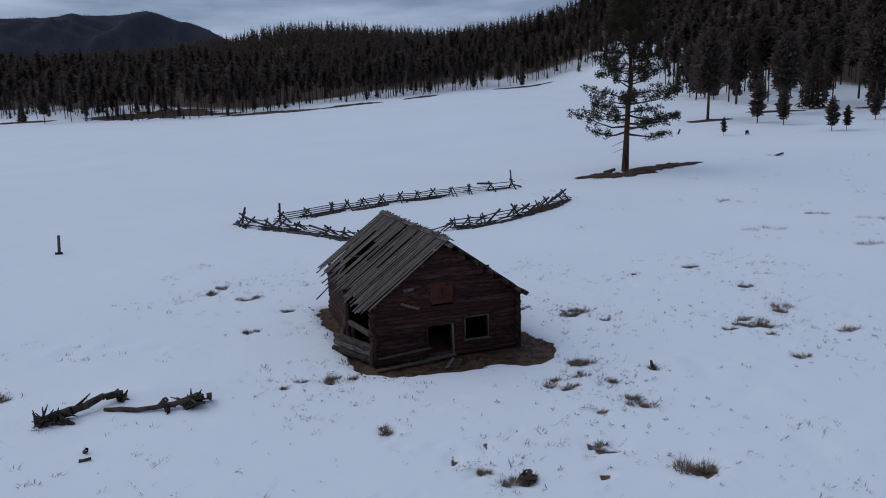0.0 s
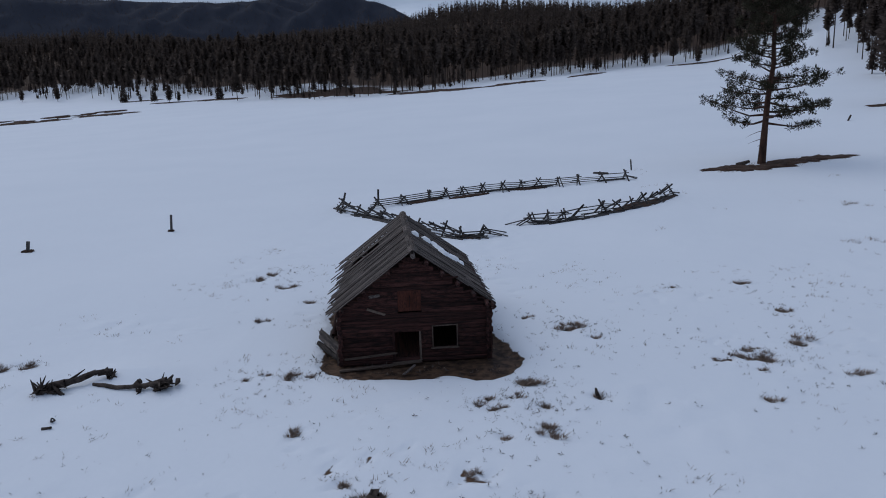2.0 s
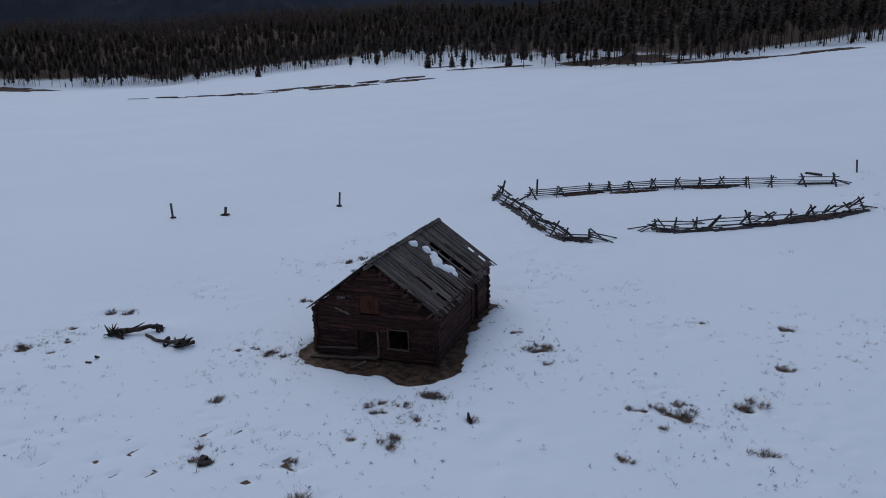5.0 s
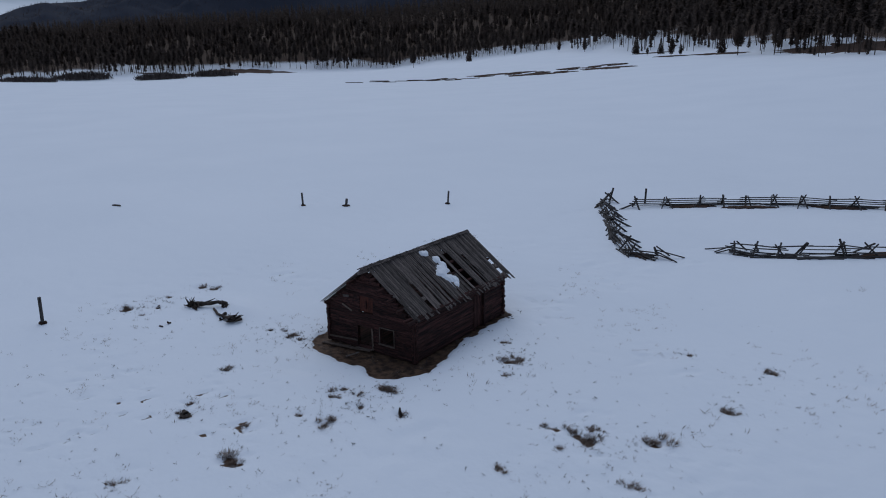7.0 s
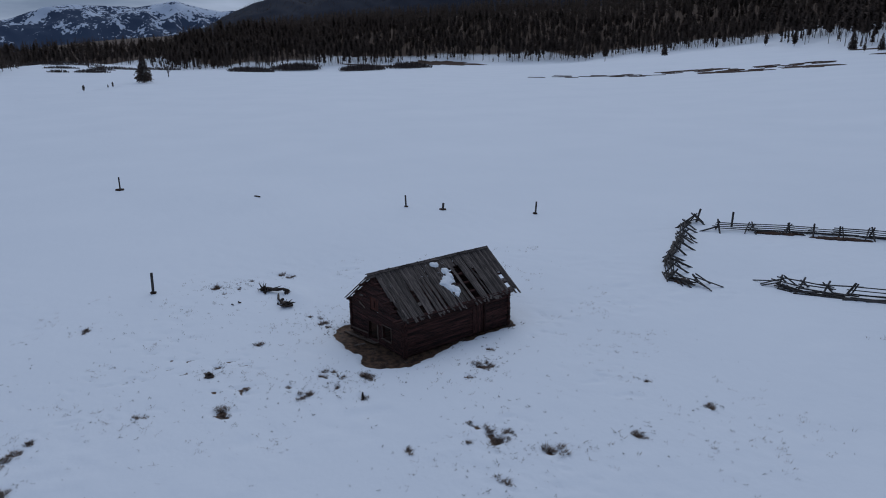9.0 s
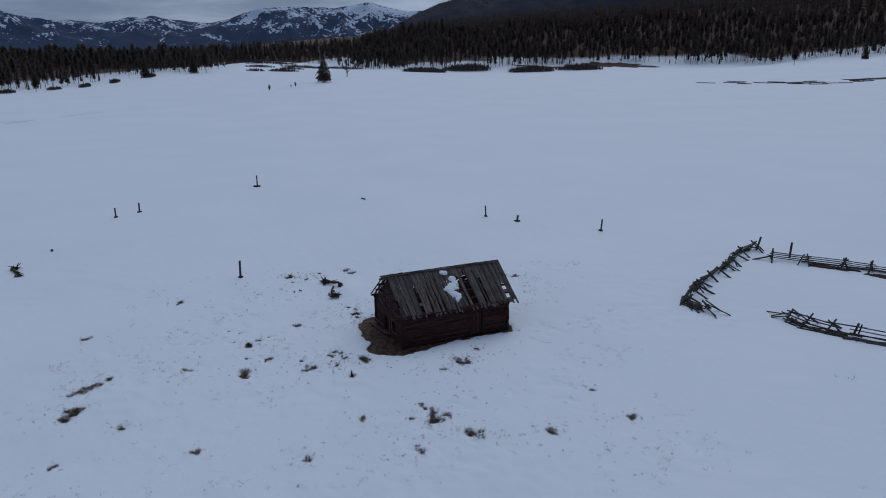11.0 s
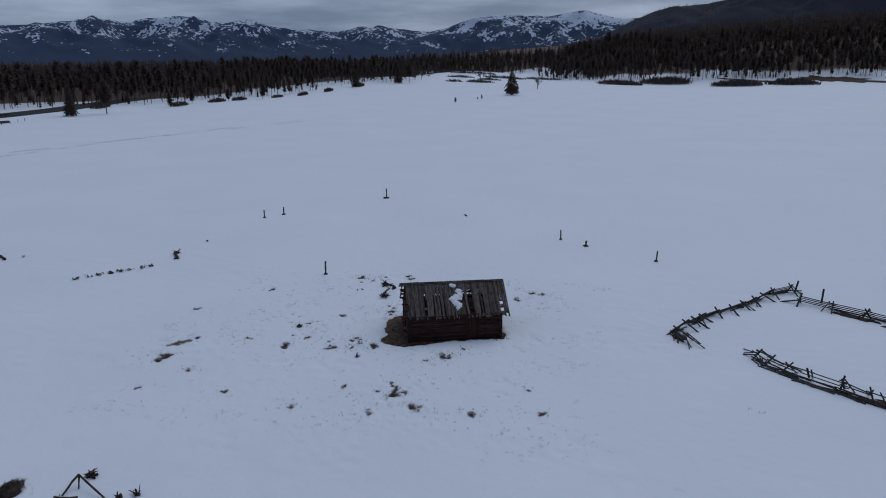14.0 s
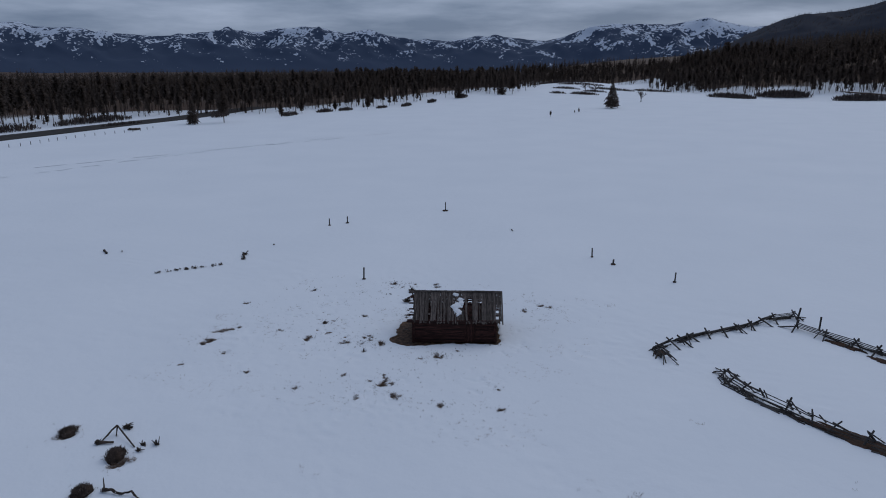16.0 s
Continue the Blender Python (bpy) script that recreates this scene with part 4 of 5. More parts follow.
            bar("fallen_rail", RAILS, top, on(p, rng.uniform(0.3, 0.7)), on(p + d * s * rng.uniform(1.2, 2.3) + w, 0.03), 0.09, 0.09)
    return top


rail_fence("tumbled jack-leg rail fence, grey poles heaped on snow", ((-20.3, 69.6), (-18.8, 67.3), (-15.2, 64.6), (-11.8, 61.6), (-8.6, 58.2), (-4.2, 55.2), (-2.5, 55.9)), 2.1, 0.4, 3, -1)
rail_fence("long standing jack-leg rail fence of grey poles", ((-16.5, 69.8), (-14.4, 72.5), (-12.3, 75.2), (-9.4, 79.0), (-5.3, 83.0), (-1.5, 86.2), (3.0, 89.2), (8.7, 92.2)), 2.9, 0.16, 5, 1)
rail_fence("half-fallen jack-leg rail fence beside dead grass", ((0.6, 62.0), (2.1, 62.7), (4.8, 65.0), (6.6, 67.2), (9.3, 70.6), (11.7, 75.1), (13.3, 78.8)), 2.2, 0.42, 9, -1)

POSTS = meshes("fence_post", lambda s: unit_log(s, 0.9), 4, rail_wood, 300)


def fence_post(x, y, tall, lean, girth=0.16, label="lone grey wooden fence post standing in snow"):
    p = at(x, y, -0.15)
    q = p + Vector((lean[0] * tall, lean[1] * tall, tall + 0.15))
    ob = new("fence_post", pick.choice(POSTS))
    ob.matrix_basis = span(p, q, girth, girth)
    tagged(ob, label, "post", "old fence posts")



for x, y, tall, lean in ((-31.0, 55.2, 1.5, (0.06, 0.05)), (-40.6, 41.8, 1.5, (-0.04, -0.03)), (-15.9, 13.2, 1.75, (-0.03, 0.03)), (-45.3, -9.6, 1.35, (0.02, 0)),
                         (-48.4, -7.4, 1.35, (0, 0.02)), (-67.0, 6.1, 1.9, (0.01, 0)), (9.6, 101.4, 1.5, (-0.1, 0)), (-17.2, 72.2, 1.7, (0.03, 0.02)), (-20.6, 70.2, 1.6, (0.25, 0.1))):
    fence_post(x, y, tall, lean, 0.19)
fence_post(-37.4, 45.6, 0.85, (0.12, 0.1), 0.24, "short thick leaning stump of a fence post")
for i in range(20):
    t = i / 19
    fence_post(-100 - 100 * t, -188 - 11 * t + 2 * math.sin(9 * t), 1.3, (0, 0), 0.2, "small dark roadside fence post in snow")


# ---- fallen timber ----
def crooked(name, label, category, runs, mat, seed, spikes=()):
    """A dead tree: knobbly tapered limbs along the given runs, and splintered ends."""
    rng = np.random.default_rng(seed)
    x0, y0 = runs[0][0][0], runs[0][0][1]
    base = np.array(at(x0, y0))
    top = empty(name, Matrix.Translation(Vector(base)))
    tagged(top, label, category)
    for run, r0, r1 in runs_of(runs):
        P = np.array([(x, y, float(surface(x, y)) + z) for x, y, z in run]) - base
        pieces = []
        fine = np.concatenate([np.linspace(P[i], P[i + 1], 4, endpoint=i == len(P) - 2) for i in range(len(P) - 1)])
        fine[1:-1] += rng.normal(0, r0 * 0.22, fine[1:-1].shape)
        R = np.linspace(r0, r1, len(fine)) * rng.uniform(0.8, 1.2, len(fine))
        for i in range(len(fine) - 1):
            pieces.append(cone(fine[i], fine[i + 1] + (fine[i + 1] - fine[i]) * 0.06, R[i], R[i + 1], 7))
        arrays("limb", *merged(pieces), [mat], parent=top, smooth=True)
    for x, y, n, long in spikes:
        c = np.array([x, y, float(surface(x, y)) + 0.1]) - base
        pieces = []
        for _ in range(n):
            d = rng.normal(size=3) * (1, 1, 0.5)
            d /= np.linalg.norm(d)
            d[2] = abs(d[2])
            pieces.append(cone(c - d * 0.15 + rng.normal(0, 0.12, 3), c + d * long * rng.uniform(0.5, 1.1), rng.uniform(0.06, 0.13), 0.015, 4))
        arrays("root_clump", *merged(pieces), [mat], parent=top)
    return top


def runs_of(runs):
    for run in runs:
        yield run[:-2], run[-2], run[-1]


dead_wood = material("dead_root_wood", (0.02, 0.015, 0.013), (0.10, 0.076, 0.063), 3.0, 0.95, 0.7, (1, 1, 1), 16, 0.2)
crooked("fallen_tree", "splintered dead tree trunk half buried in snow", "log",
        [((-13.6, 21.9, 0.1), (-12.9, 22.4, 0.22), (-12.2, 23.3, 0.3), (-11.7, 23.7, 0.18), 0.17, 0.11), ((-12.9, 22.3, 0.2), (-12.6, 23.2, 0.5), 0.08, 0.02)],
        dead_wood, 1, ((-13.5, 21.8, 18, 0.7), (-12.9, 22.0, 9, 0.5), (-11.7, 23.6, 8, 0.35)))
crooked("fallen_tree", "thin dead tree with a flared root end in snow", "log",
        [((-12.0, 22.9, 0.05), (-10.8, 22.75, 0.08), (-9.6, 22.95, 0.16), (-9.1, 23.1, 0.22), 0.07, 0.1), ((-10.1, 22.85, 0.12), (-9.9, 23.1, 0.28), 0.12, 0.1)],
        dead_wood, 2, ((-9.1, 23.15, 20, 0.75), (-8.8, 23.3, 8, 0.6), (-9.7, 22.7, 4, 0.3)))
crooked("fallen_branch", "bent dead branches and brush lying on snow", "branch",
        [((30.8, 14.4, 0.7), (32.3, 14.3, 0.1), 0.09, 0.06), ((30.8, 14.4, 0.7), (32.1, 17.4, 0.08), 0.07, 0.06), ((30.8, 14.4, 0.7), (31.3, 14.7, 0.05), 0.06, 0.05), ((32.9, 14.2, 0.1), (32.3, 15.4, 0.15), 0.17, 0.08)],
        dead_wood, 3, ((29.9, 14.6, 14, 0.75), (32.8, 14.3, 8, 0.5), (31.6, 17.9, 6, 0.4), (31.1, 18.7, 10, 0.6), (32.4, 18.2, 7, 0.45)))
crooked("fallen_log", "dark log with root clump lying on the snow", "log", [((-21.0, -11.6, 0.1), (-19.4, -10.2, 0.15), 0.2, 0.14)], dead_wood, 4, ((-21.2, -11.4, 12, 0.8), (-18.6, -9.9, 9, 0.7)))
crooked("fallen_log", "dark log lying on the open snow", "log", [((-14.4, -34.6, 0.1), (-13.0, -32.6, 0.2), 0.22, 0.16)], dead_wood, 5)
crooked("fallen_log", "short dark stub sticking out of snow", "log", [((-28.6, -10.9, 0.05), (-28.2, -10.7, 0.2), 0.14, 0.1)], dead_wood, 6)
crooked("fallen_log", "short dark stub sticking out of snow", "log", [((-15.2, -31.6, 0.05), (-14.8, -31.2, 0.2), 0.16, 0.1)], dead_wood, 7)
crooked("fallen_log", "small dark chunk of wood on the snow", "log", [((-11.15, 19.9, 0.0), (-11.0, 19.7, 0.16), 0.08, 0.06)], dead_wood, 8)
crooked("fallen_log", "small dark chunk of wood on the snow", "log", [((-11.0, 19.2, 0.02), (-10.7, 19.3, 0.06), 0.06, 0.05)], dead_wood, 9)
crooked("fallen_log", "broken dark stump end poking out of snow", "log", [((2.0, 17.4, -0.12), (1.99, 17.3, 0.2), 0.27, 0.22), ((1.99, 17.3, 0.2), (1.93, 17.28, 0.34), 0.22, 0.03)], dead_wood, 7)
crooked("fallen_log", "small dark stake leaning in the snow", "log", [((7.8, 25.5, -0.1), (7.65, 25.55, 0.35), 0.1, 0.04)], dead_wood, 11)
for x, y, dx, dy, z, r, words in ((49.3, 149.5, 0.5, 0.3, 1.0, 0.22, "short dark stump leaning in the snow"), (60.4, 141.5, 0.1, 0.3, 0.7, 0.4, "short dark stump in the snow"), (23.4, 103.2, 1.6, 0.3, 0.5, 0.35, "dark rotten log beside the old pine"),
                               (-54.8, 24.2, 1.3, 0.6, 0.12, 0.14, "dark stick lying on the open snow"), (4.6, 98.8, 1.9, -1.2, 0.15, 0.2, "loose dark log lying beyond the fence"), (52.3, 111.5, 1.2, 0.2, 0.3, 0.2, "dark sage stub in the snow")):
    crooked("fallen_log", words, "log", [((x, y, 0.0), (x + dx, y + dy, z), r, r * 0.7)], dead_wood, int(x * 3) % 97 + 20)
crooked("fallen_log", "knotty dead branch half sunk in snow", "log", [((37.7, 19.9, 0.1), (37.6, 20.6, 0.3), (37.6, 21.4, 0.1), (37.3, 22.3, 0.3), (37.6, 23.4, 0.05), 0.13, 0.06), ((37.6, 20.0, 0.2), (37.2, 19.6, 0.75), 0.07, 0.03)], dead_wood, 13)
crooked("log_pile", "dark timber heap beside the roadside fence", "log", [((-194, -201, 0.3), (-186, -199, 1.0), 0.5, 0.4), ((-192, -199, 0.2), (-187, -201, 0.5), 0.4, 0.4)], dead_wood, 12)


def mound(x, y, r, h, seed, label, mat):
    """A low lumpy mound of matted sagebrush and earth."""
    rng = np.random.default_rng(seed)
    bm = bmesh.new()
    bmesh.ops.create_icosphere(bm, subdivisions=3, radius=1)
    for v in bm.verts:
        k = 1 + 0.2 * noise.noise(v.co * 1.7 + Vector((seed, 0, 0))) + 0.12 * noise.noise(v.co * 4.5 + Vector((0, seed, 0)))
        v.co = Vector((v.co.x * r * k, v.co.y * r * 0.75 * k, v.co.z * h * k))
    top = part("earth_mound", bm, mat, smooth=True)
    top.matrix_basis = Matrix.Translation(at(x, y, h * 0.15)) @ Matrix.Rotation(rng.uniform(0, 3), 4, "Z")
    tagged(top, label, "mound")


MOUNDS = ((32.4, 10.5, 0.85, 0.4), (33.8, 17.2, 0.9, 0.68), (38.4, 18.7, 0.8, 0.55))
for i, (x, y, r, h) in enumerate(MOUNDS):
    mound(x, y, r, h, i + 2, "dark brown matted brush mound rising from snow", rock_dark)


# ---- dead grass ----
def dead_grass():
    """Clumps and sprigs of dry grass through the snow."""
    rng = np.random.default_rng(12)
    B = []

    def clump(x, y, r, n, tall):
        ang, d = rng.uniform(0, 6.283, n), r * np.sqrt(rng.uniform(0, 1, n))
        px, py = x + np.cos(ang) * d, y + np.sin(ang) * d
        pz = surface(px, py) - 0.02
        out = rng.normal(0, 0.5, (n, 2)) + np.stack([np.cos(ang), np.sin(ang)], 1) * 0.5 + np.array([0.35, 0.1])
        h = tall * rng.uniform(0.4, 1.1, n)
        w = rng.uniform(0.008, 0.018, n)
        side = rng.uniform(0, 6.283, n)
        p = np.stack([px, py, pz], 1)
        s = np.stack([np.cos(side) * w, np.sin(side) * w, np.zeros(n)], 1)
        tip = p + np.stack([out[:, 0] * h, out[:, 1] * h, h], 1)
        B.append(np.stack([p - s, p + s, tip], 1).reshape(-1, 3))

    for x, y, r in TUFTS:
        for _ in range(5):
            clump(x + rng.normal(0, r * 0.6), y + rng.normal(0, r * 0.35), r * rng.uniform(0.15, 0.45), int(75 * r / 0.5), rng.uniform(0.08, 0.14) + 0.2 * r)
    for i in range(150):
        while True:
            x, y = rng.uniform(-19, 22), rng.uniform(4, 48)
            a, b = cabin_local(x, y)
            if not (-1.5 < a < WIDE + 1.5 and -3 < b < DEEP + 1) and rng.uniform() < 0.35 + 0.65 * (float(vnoise(x / 6, y / 6, 15)) > 0.1):
                break
        for _ in range(rng.integers(3, 10)):
            clump(x + rng.normal(0, 0.6), y + rng.normal(0, 0.6), 0.14, rng.integers(3, 9), rng.uniform(0.08, 0.2))
    for x, y in ((33.8, 63.4), (36.9, 59.6), (25.8, 56.6), (29.3, 73.8), (29.8, 48.7), (52.3, 111.5)):
        for _ in range(7):
            clump(x + rng.normal(0, 0.8), y + rng.normal(0, 0.5), 0.3, 22, 0.3)
    for i in range(70):
        x, y = rng.uniform(8, 90), rng.uniform(30, 110)
        for _ in range(rng.integers(2, 6)):
            clump(x + rng.normal(0, 0.7), y + rng.normal(0, 0.7), 0.15, 6, 0.25)
    for i in range(150):
        f = rng.uniform(-1, 1)
        clump(28.5 + 8 * f + rng.normal(0, 1), 103.2 + 5.0 * f + rng.normal(0, 1), 0.4, 14, 0.3)
    a, c, s = CABIN[2], math.cos(CABIN[2]), math.sin(CABIN[2])
    for i in range(150):
        u, v = rng.uniform(-1.2, WIDE + 1.2), rng.uniform(-2.2, DEEP + 0.8)
        if -0.1 < u < WIDE + 0.1 and -0.15 < v < DEEP + 0.1:
            continue
        clump(CABIN[0] + u * c - v * s, CABIN[1] + u * s + v * c, 0.25, 9, 0.1)
    V = np.concatenate(B)
    ob = arrays("dead_grass", V, np.arange(len(V)).reshape(-1, 3), [dry_grass])
    tagged(ob, "dry straw-coloured grass clumps poking through snow", "grass", kind="stuff")
    # dark bits of sage and leaf litter
    C = []
    for i in range(700):
        if i < 450:
            x, y = rng.normal(4, 9), rng.normal(24, 9)
        else:
            x, y = rng.uniform(-20, 24), rng.uniform(3, 50)
        a, b = cabin_local(x, y)
        if -0.8 < a < WIDE + 0.8 and -2 < b < DEEP + 0.5 or float(vnoise(x / 3.5, y / 3.5, 17)) < 0.05:
            continue
        c = np.array([x, y, float(surface(x, y)) + 0.02])
        C.append(shards(rng, c, rng.uniform(0.02, 0.08), rng.uniform(0.025, 0.06), rng.integers(3, 9), 0.14))
    for x, y, r in TUFTS:
        for _ in range(int(7 + (14 if r > 0.58 else 4) * r)):
            q = rng.normal(0, r * 1.1 + 0.15, 2)
            c = np.array([x + q[0], y + q[1], float(surface(x + q[0], y + q[1])) + 0.04])
            C.append(shards(rng, c, rng.uniform(0.04, 0.12), rng.uniform(0.04, 0.1), 10, 0.12))
    for x, y, sx, sy, n in ((5.6, 24.5, 1.1, 2.2, 90), (14.6, 31.6, 1.6, 1.6, 45), (5.5, 20.0, 2.5, 4.0, 60), (10.5, 34.0, 3.5, 4.0, 80), (-15.6, 18.6, 0.6, 1.6, 50), (-6.5, 14.0, 4.0, 4.0, 60), (17.5, 27.0, 2.0, 4.0, 50), (-5.0, 24.0, 1.5, 1.0, 40), (3.0, 9.0, 4.0, 4.0, 40), (6.2, 33.4, 1.3, 1.0, 40), (-3.6, 25.6, 1.2, 0.9, 40), (-12.5, 39.5, 2.0, 1.3, 40), (16.5, 40.5, 2.5, 2.5, 40)):
        for _ in range(n):
            px, py = x + rng.normal(0, sx), y + rng.normal(0, sy)
            if bareness(px, py) < 0.5:
                C.append(shards(rng, np.array([px, py, float(surface(px, py)) + 0.02]), rng.uniform(0.04, 0.14), rng.uniform(0.04, 0.1), 11, 0.13))
    for x, y, r, h in MOUNDS:
        for _ in range(90):
            a, k = rng.uniform(0, 6.283), math.sqrt(rng.uniform(0, 1))
            c = np.array([x + math.cos(a) * k * r, y + math.sin(a) * k * r * 0.85, float(surface(x, y)) + h * 0.9 * math.sqrt(max(0, 1 - k * k)) + 0.08])
            C.append(shards(rng, c, 0.12, 0.2, 8, 0.12))
    for i in range(170):
        u, v = rng.uniform(-1.3, WIDE + 1.3), rng.uniform(-2.2, DEEP + 0.7)
        px, py = CABIN[0] + u * math.cos(CABIN[2]) - v * math.sin(CABIN[2]), CABIN[1] + u * math.sin(CABIN[2]) + v * math.cos(CABIN[2])
        if not (-0.2 < u < WIDE + 0.2 and -0.2 < v < DEEP + 0.2):
            C.append(shards(rng, np.array([px, py, float(surface(px, py)) + 0.02]), 0.2, 0.16, 9, 0.16))
    for i in range(60):
        f = rng.uniform(0, 1)
        f = round(f * 7) / 7 + rng.normal(0, 0.025)
        x, y = -7.6 - 7.0 * f + rng.normal(0, 0.2), -16.8 + 5.6 * f + rng.normal(0, 0.2)
        C.append(shards(rng, np.array([x, y, float(surface(x, y)) + 0.03]), 0.2, 0.2, 10))
    V = np.concatenate(C)
    ob = arrays("sage_litter", V, np.arange(len(V)).reshape(-1, 3), [sage])
    tagged(ob, "small dark sage sprigs and litter on snow", "brush", kind="stuff")


dead_grass()


# ---- bare patches, road ----
def bare_patch(x, y, rx, ry, ang, seed):
    """Snow-free ground: a ragged sheet that follows the land."""
    rng = np.random.default_rng(seed)
    c, s = math.cos(radians(ang)), math.sin(radians(ang))
    k, rings = 96, 8
    t = np.arange(k) * 2 * math.pi / k
    edge = 0.9 + 0.35 * vnoise(np.cos(t) * 2.2 + seed, np.sin(t) * 2.2, 31) + 0.3 * vnoise(np.cos(t) * 8 + seed, np.sin(t) * 8, 32) + 0.16 * vnoise(np.cos(t) * 22 + seed, np.sin(t) * 22, 34)
    V = [np.array([[x, y, float(surface(x, y)) + 0.08]])]
    for j in range(1, rings + 1):
        u, v = np.cos(t) * edge * rx * j / rings, np.sin(t) * edge * ry * j / rings
        px, py = x + u * c - v * s, y + u * s + v * c
        lift = 0.08 + 0.0006 * math.hypot(x, y) if j < rings else -0.05
        V.append(np.stack([px, py, surface(px, py) + lift + 0.05 * (j < rings) * rng.uniform(0, 1, k)], 1))
    i, n = np.arange(k), (np.arange(k) + 1) % k
    Fc = [np.stack([np.zeros(k, int), 1 + i, 1 + n], 1)]
    for j in range(rings - 1):
        a, b = 1 + j * k, 1 + (j + 1) * k
        Fc += [np.stack([a + i, b + i, b + n], 1), np.stack([a + i, b + n, a + n], 1)]
    ob = arrays("ground_bare_patch", np.concatenate(V), np.concatenate(Fc), [mud], smooth=True)
    tagged(ob, "brown snow-free patch of matted dead grass", "ground", kind="structure")


for i, p in enumerate(((24.5, 100.3, 6.2, 2.6, 20), (32.5, 106.0, 7.0, 2.2, 30), (64.6, 172.5, 5, 2.2, 8), (-156, 392, 48, 24, -28), (-83, 354, 22, 12, 12), (-46, 378, 18, 8, 55),
                       (-12, 412, 16, 5, 60), (48, 436, 14, 4, -15), 
                       (-238, 400, 16, 6, 10), (-330, 446, 14, 4, 10), (-268, 396, 14, 4, 0), (86, 184, 6, 2.0, -20), (108, 176, 5, 2.0, -30), (-735, 215, 36, 12, 80), (-775, 290, 50, 26, 72), (-352, 319, 24, 6, 12), (-300, 303, 16, 5, 16), (-264, 331, 15, 8, 20), (-285, 311, 14, 3, 20),
                       (10.2, 72.6, 5.6, 0.9, 58), (-31.0, 55.2, 0.3, 0.22, 0), (-40.6, 41.8, 0.26, 0.22, 0), (-37.4, 45.6, 0.5, 0.35, 0), (-15.9, 13.2, 0.28, 0.2, 0), (-45.3, -9.6, 0.3, 0.22, 0), (-48.4, -7.4, 0.35, 0.25, 0), (-67.0, 6.1, 0.7, 0.55, 0),
                       (-8.6, 78.0, 2.6, 0.5, 48), (-2.6, 84.8, 2.2, 0.45, 40), (-12.6, 74.2, 2.0, 0.45, 50), (-3.4, 55.5, 1.0, 0.6, 0))):
    bare_patch(*p, 40 + i)
row = random.Random(21)
for i in range(54):
    f = row.random() ** 0.6
    x, y = -405 + 130 * f + row.uniform(-26, 10), 225 + 105 * f ** 0.8 + row.uniform(-9, 30)
    bare_patch(x, y, row.uniform(2.0, 6.5), row.uniform(0.7, 2.4) * (0.5 + f), 25 + row.uniform(-15, 15), 80 + i)


def road():
    """The ploughed road along the southern wood, with rounded shoulders."""
    line = ((60, -205), (-20, -212), (-90, -219), (-138, -224), (-206, -231), (-256, -232), (-300, -240), (-380, -262))
    V, across = [], (-12.0, -9.5, 8.0, 10.0)
    for j in range(60):
        t = j / 59 * (len(line) - 1)
        i = min(int(t), len(line) - 2)
        p, q = np.array(line[i], float), np.array(line[i + 1], float)
        c, d = p + (q - p) * (t - i), (q - p) / np.linalg.norm(q - p)
        z = max(float(surface(c[0] - d[1] * a, c[1] + d[0] * a)) for a in across)
        for a in across:
            V.append((c[0] - d[1] * a, c[1] + d[0] * a, z + (0.3 if abs(a) < 9.8 else -0.6)))
    Fc = []
    for j in range(59):
        for k in range(3):
            a = j * 4 + k
            Fc += [(a, a + 1, a + 5), (a, a + 5, a + 4)]
    bm = bmesh.new()
    vs = [bm.verts.new(v) for v in V]
    for f in Fc:
        bm.faces.new([vs[k] for k in f])
    bmesh.ops.recalc_face_normals(bm, faces=bm.faces)
    tagged(part("road", bm, asphalt), "bare dark country road between snow banks", "road", kind="structure")


road()

# ---- single trees in front of the woods ----
solo = {"pine": conifer(301, 22, 0.3, 0.36, 2600, False, 0.2, 8), "fir": conifer(302, 18, 0.07, 0.3, 2000, True, 0.26, 8),
        "bushy": conifer(305, 18, 0.1, 0.34, 2400, True, 0.34, 8),
        "young": conifer(303, 8, 0.16, 0.11, 700, False, 0.22), "sapling": conifer(304, 4.2, 0.22, 0.05, 300, False, 0.22)}
SOLO = (("pine", 64.4, 173.8, 1.0), ("sapling", 56, 142.3, 0.9), ("young", 70.7, 160.6, 1.25), ("young", 73.2, 153.5, 1.0), ("young", 75.5, 138.5, 0.85), ("sapling", 77.5, 137, 1.2),
        ("young", 92, 152, 0.8), ("pine", 84, 176, 0.9), ("fir", 96, 186, 0.9), ("pine", 104, 172, 1.0), ("young", 118, 160, 1.0), ("pine", 88, 215, 1.0),
        ("fir", -238, 404, 0.7), ("young", -266, 392, 1.5), ("pine", -217, 389, 0.75), ("fir", -341, 446, 0.8), ("young", -440, 492, 1.5), ("young", -503, 520, 1.4), ("fir", -300, 424, 0.6),
        ("fir", -600, 480, 0.9), ("pine", -650, 440, 0.8), ("bushy", -442, -13.5, 1.0), ("fir", -227, -197, 0.8), ("pine", -242, -189, 0.75), ("young", -288, -184, 1.1), ("young", -372, -170, 1.4),
        ("fir", -500, -150, 0.9), ("fir", -552, -128, 1.0), ("pine", -560, -120, 0.8), ("young", -320, -190, 1.2), ("young", -345, -180, 1.0), ("sapling", -345, -35, 0.9), ("sapling", -385, -26, 0.8),
        ("sapling", -381, -28, 0.5), ("young", 20, 458, 1.5), ("young", 48, 432, 1.3), ("young", -8, 440, 1.2), ("pine", 36, 456, 0.7), ("sapling", -300, 410, 1.4), ("young", -262, 396, 0.9))
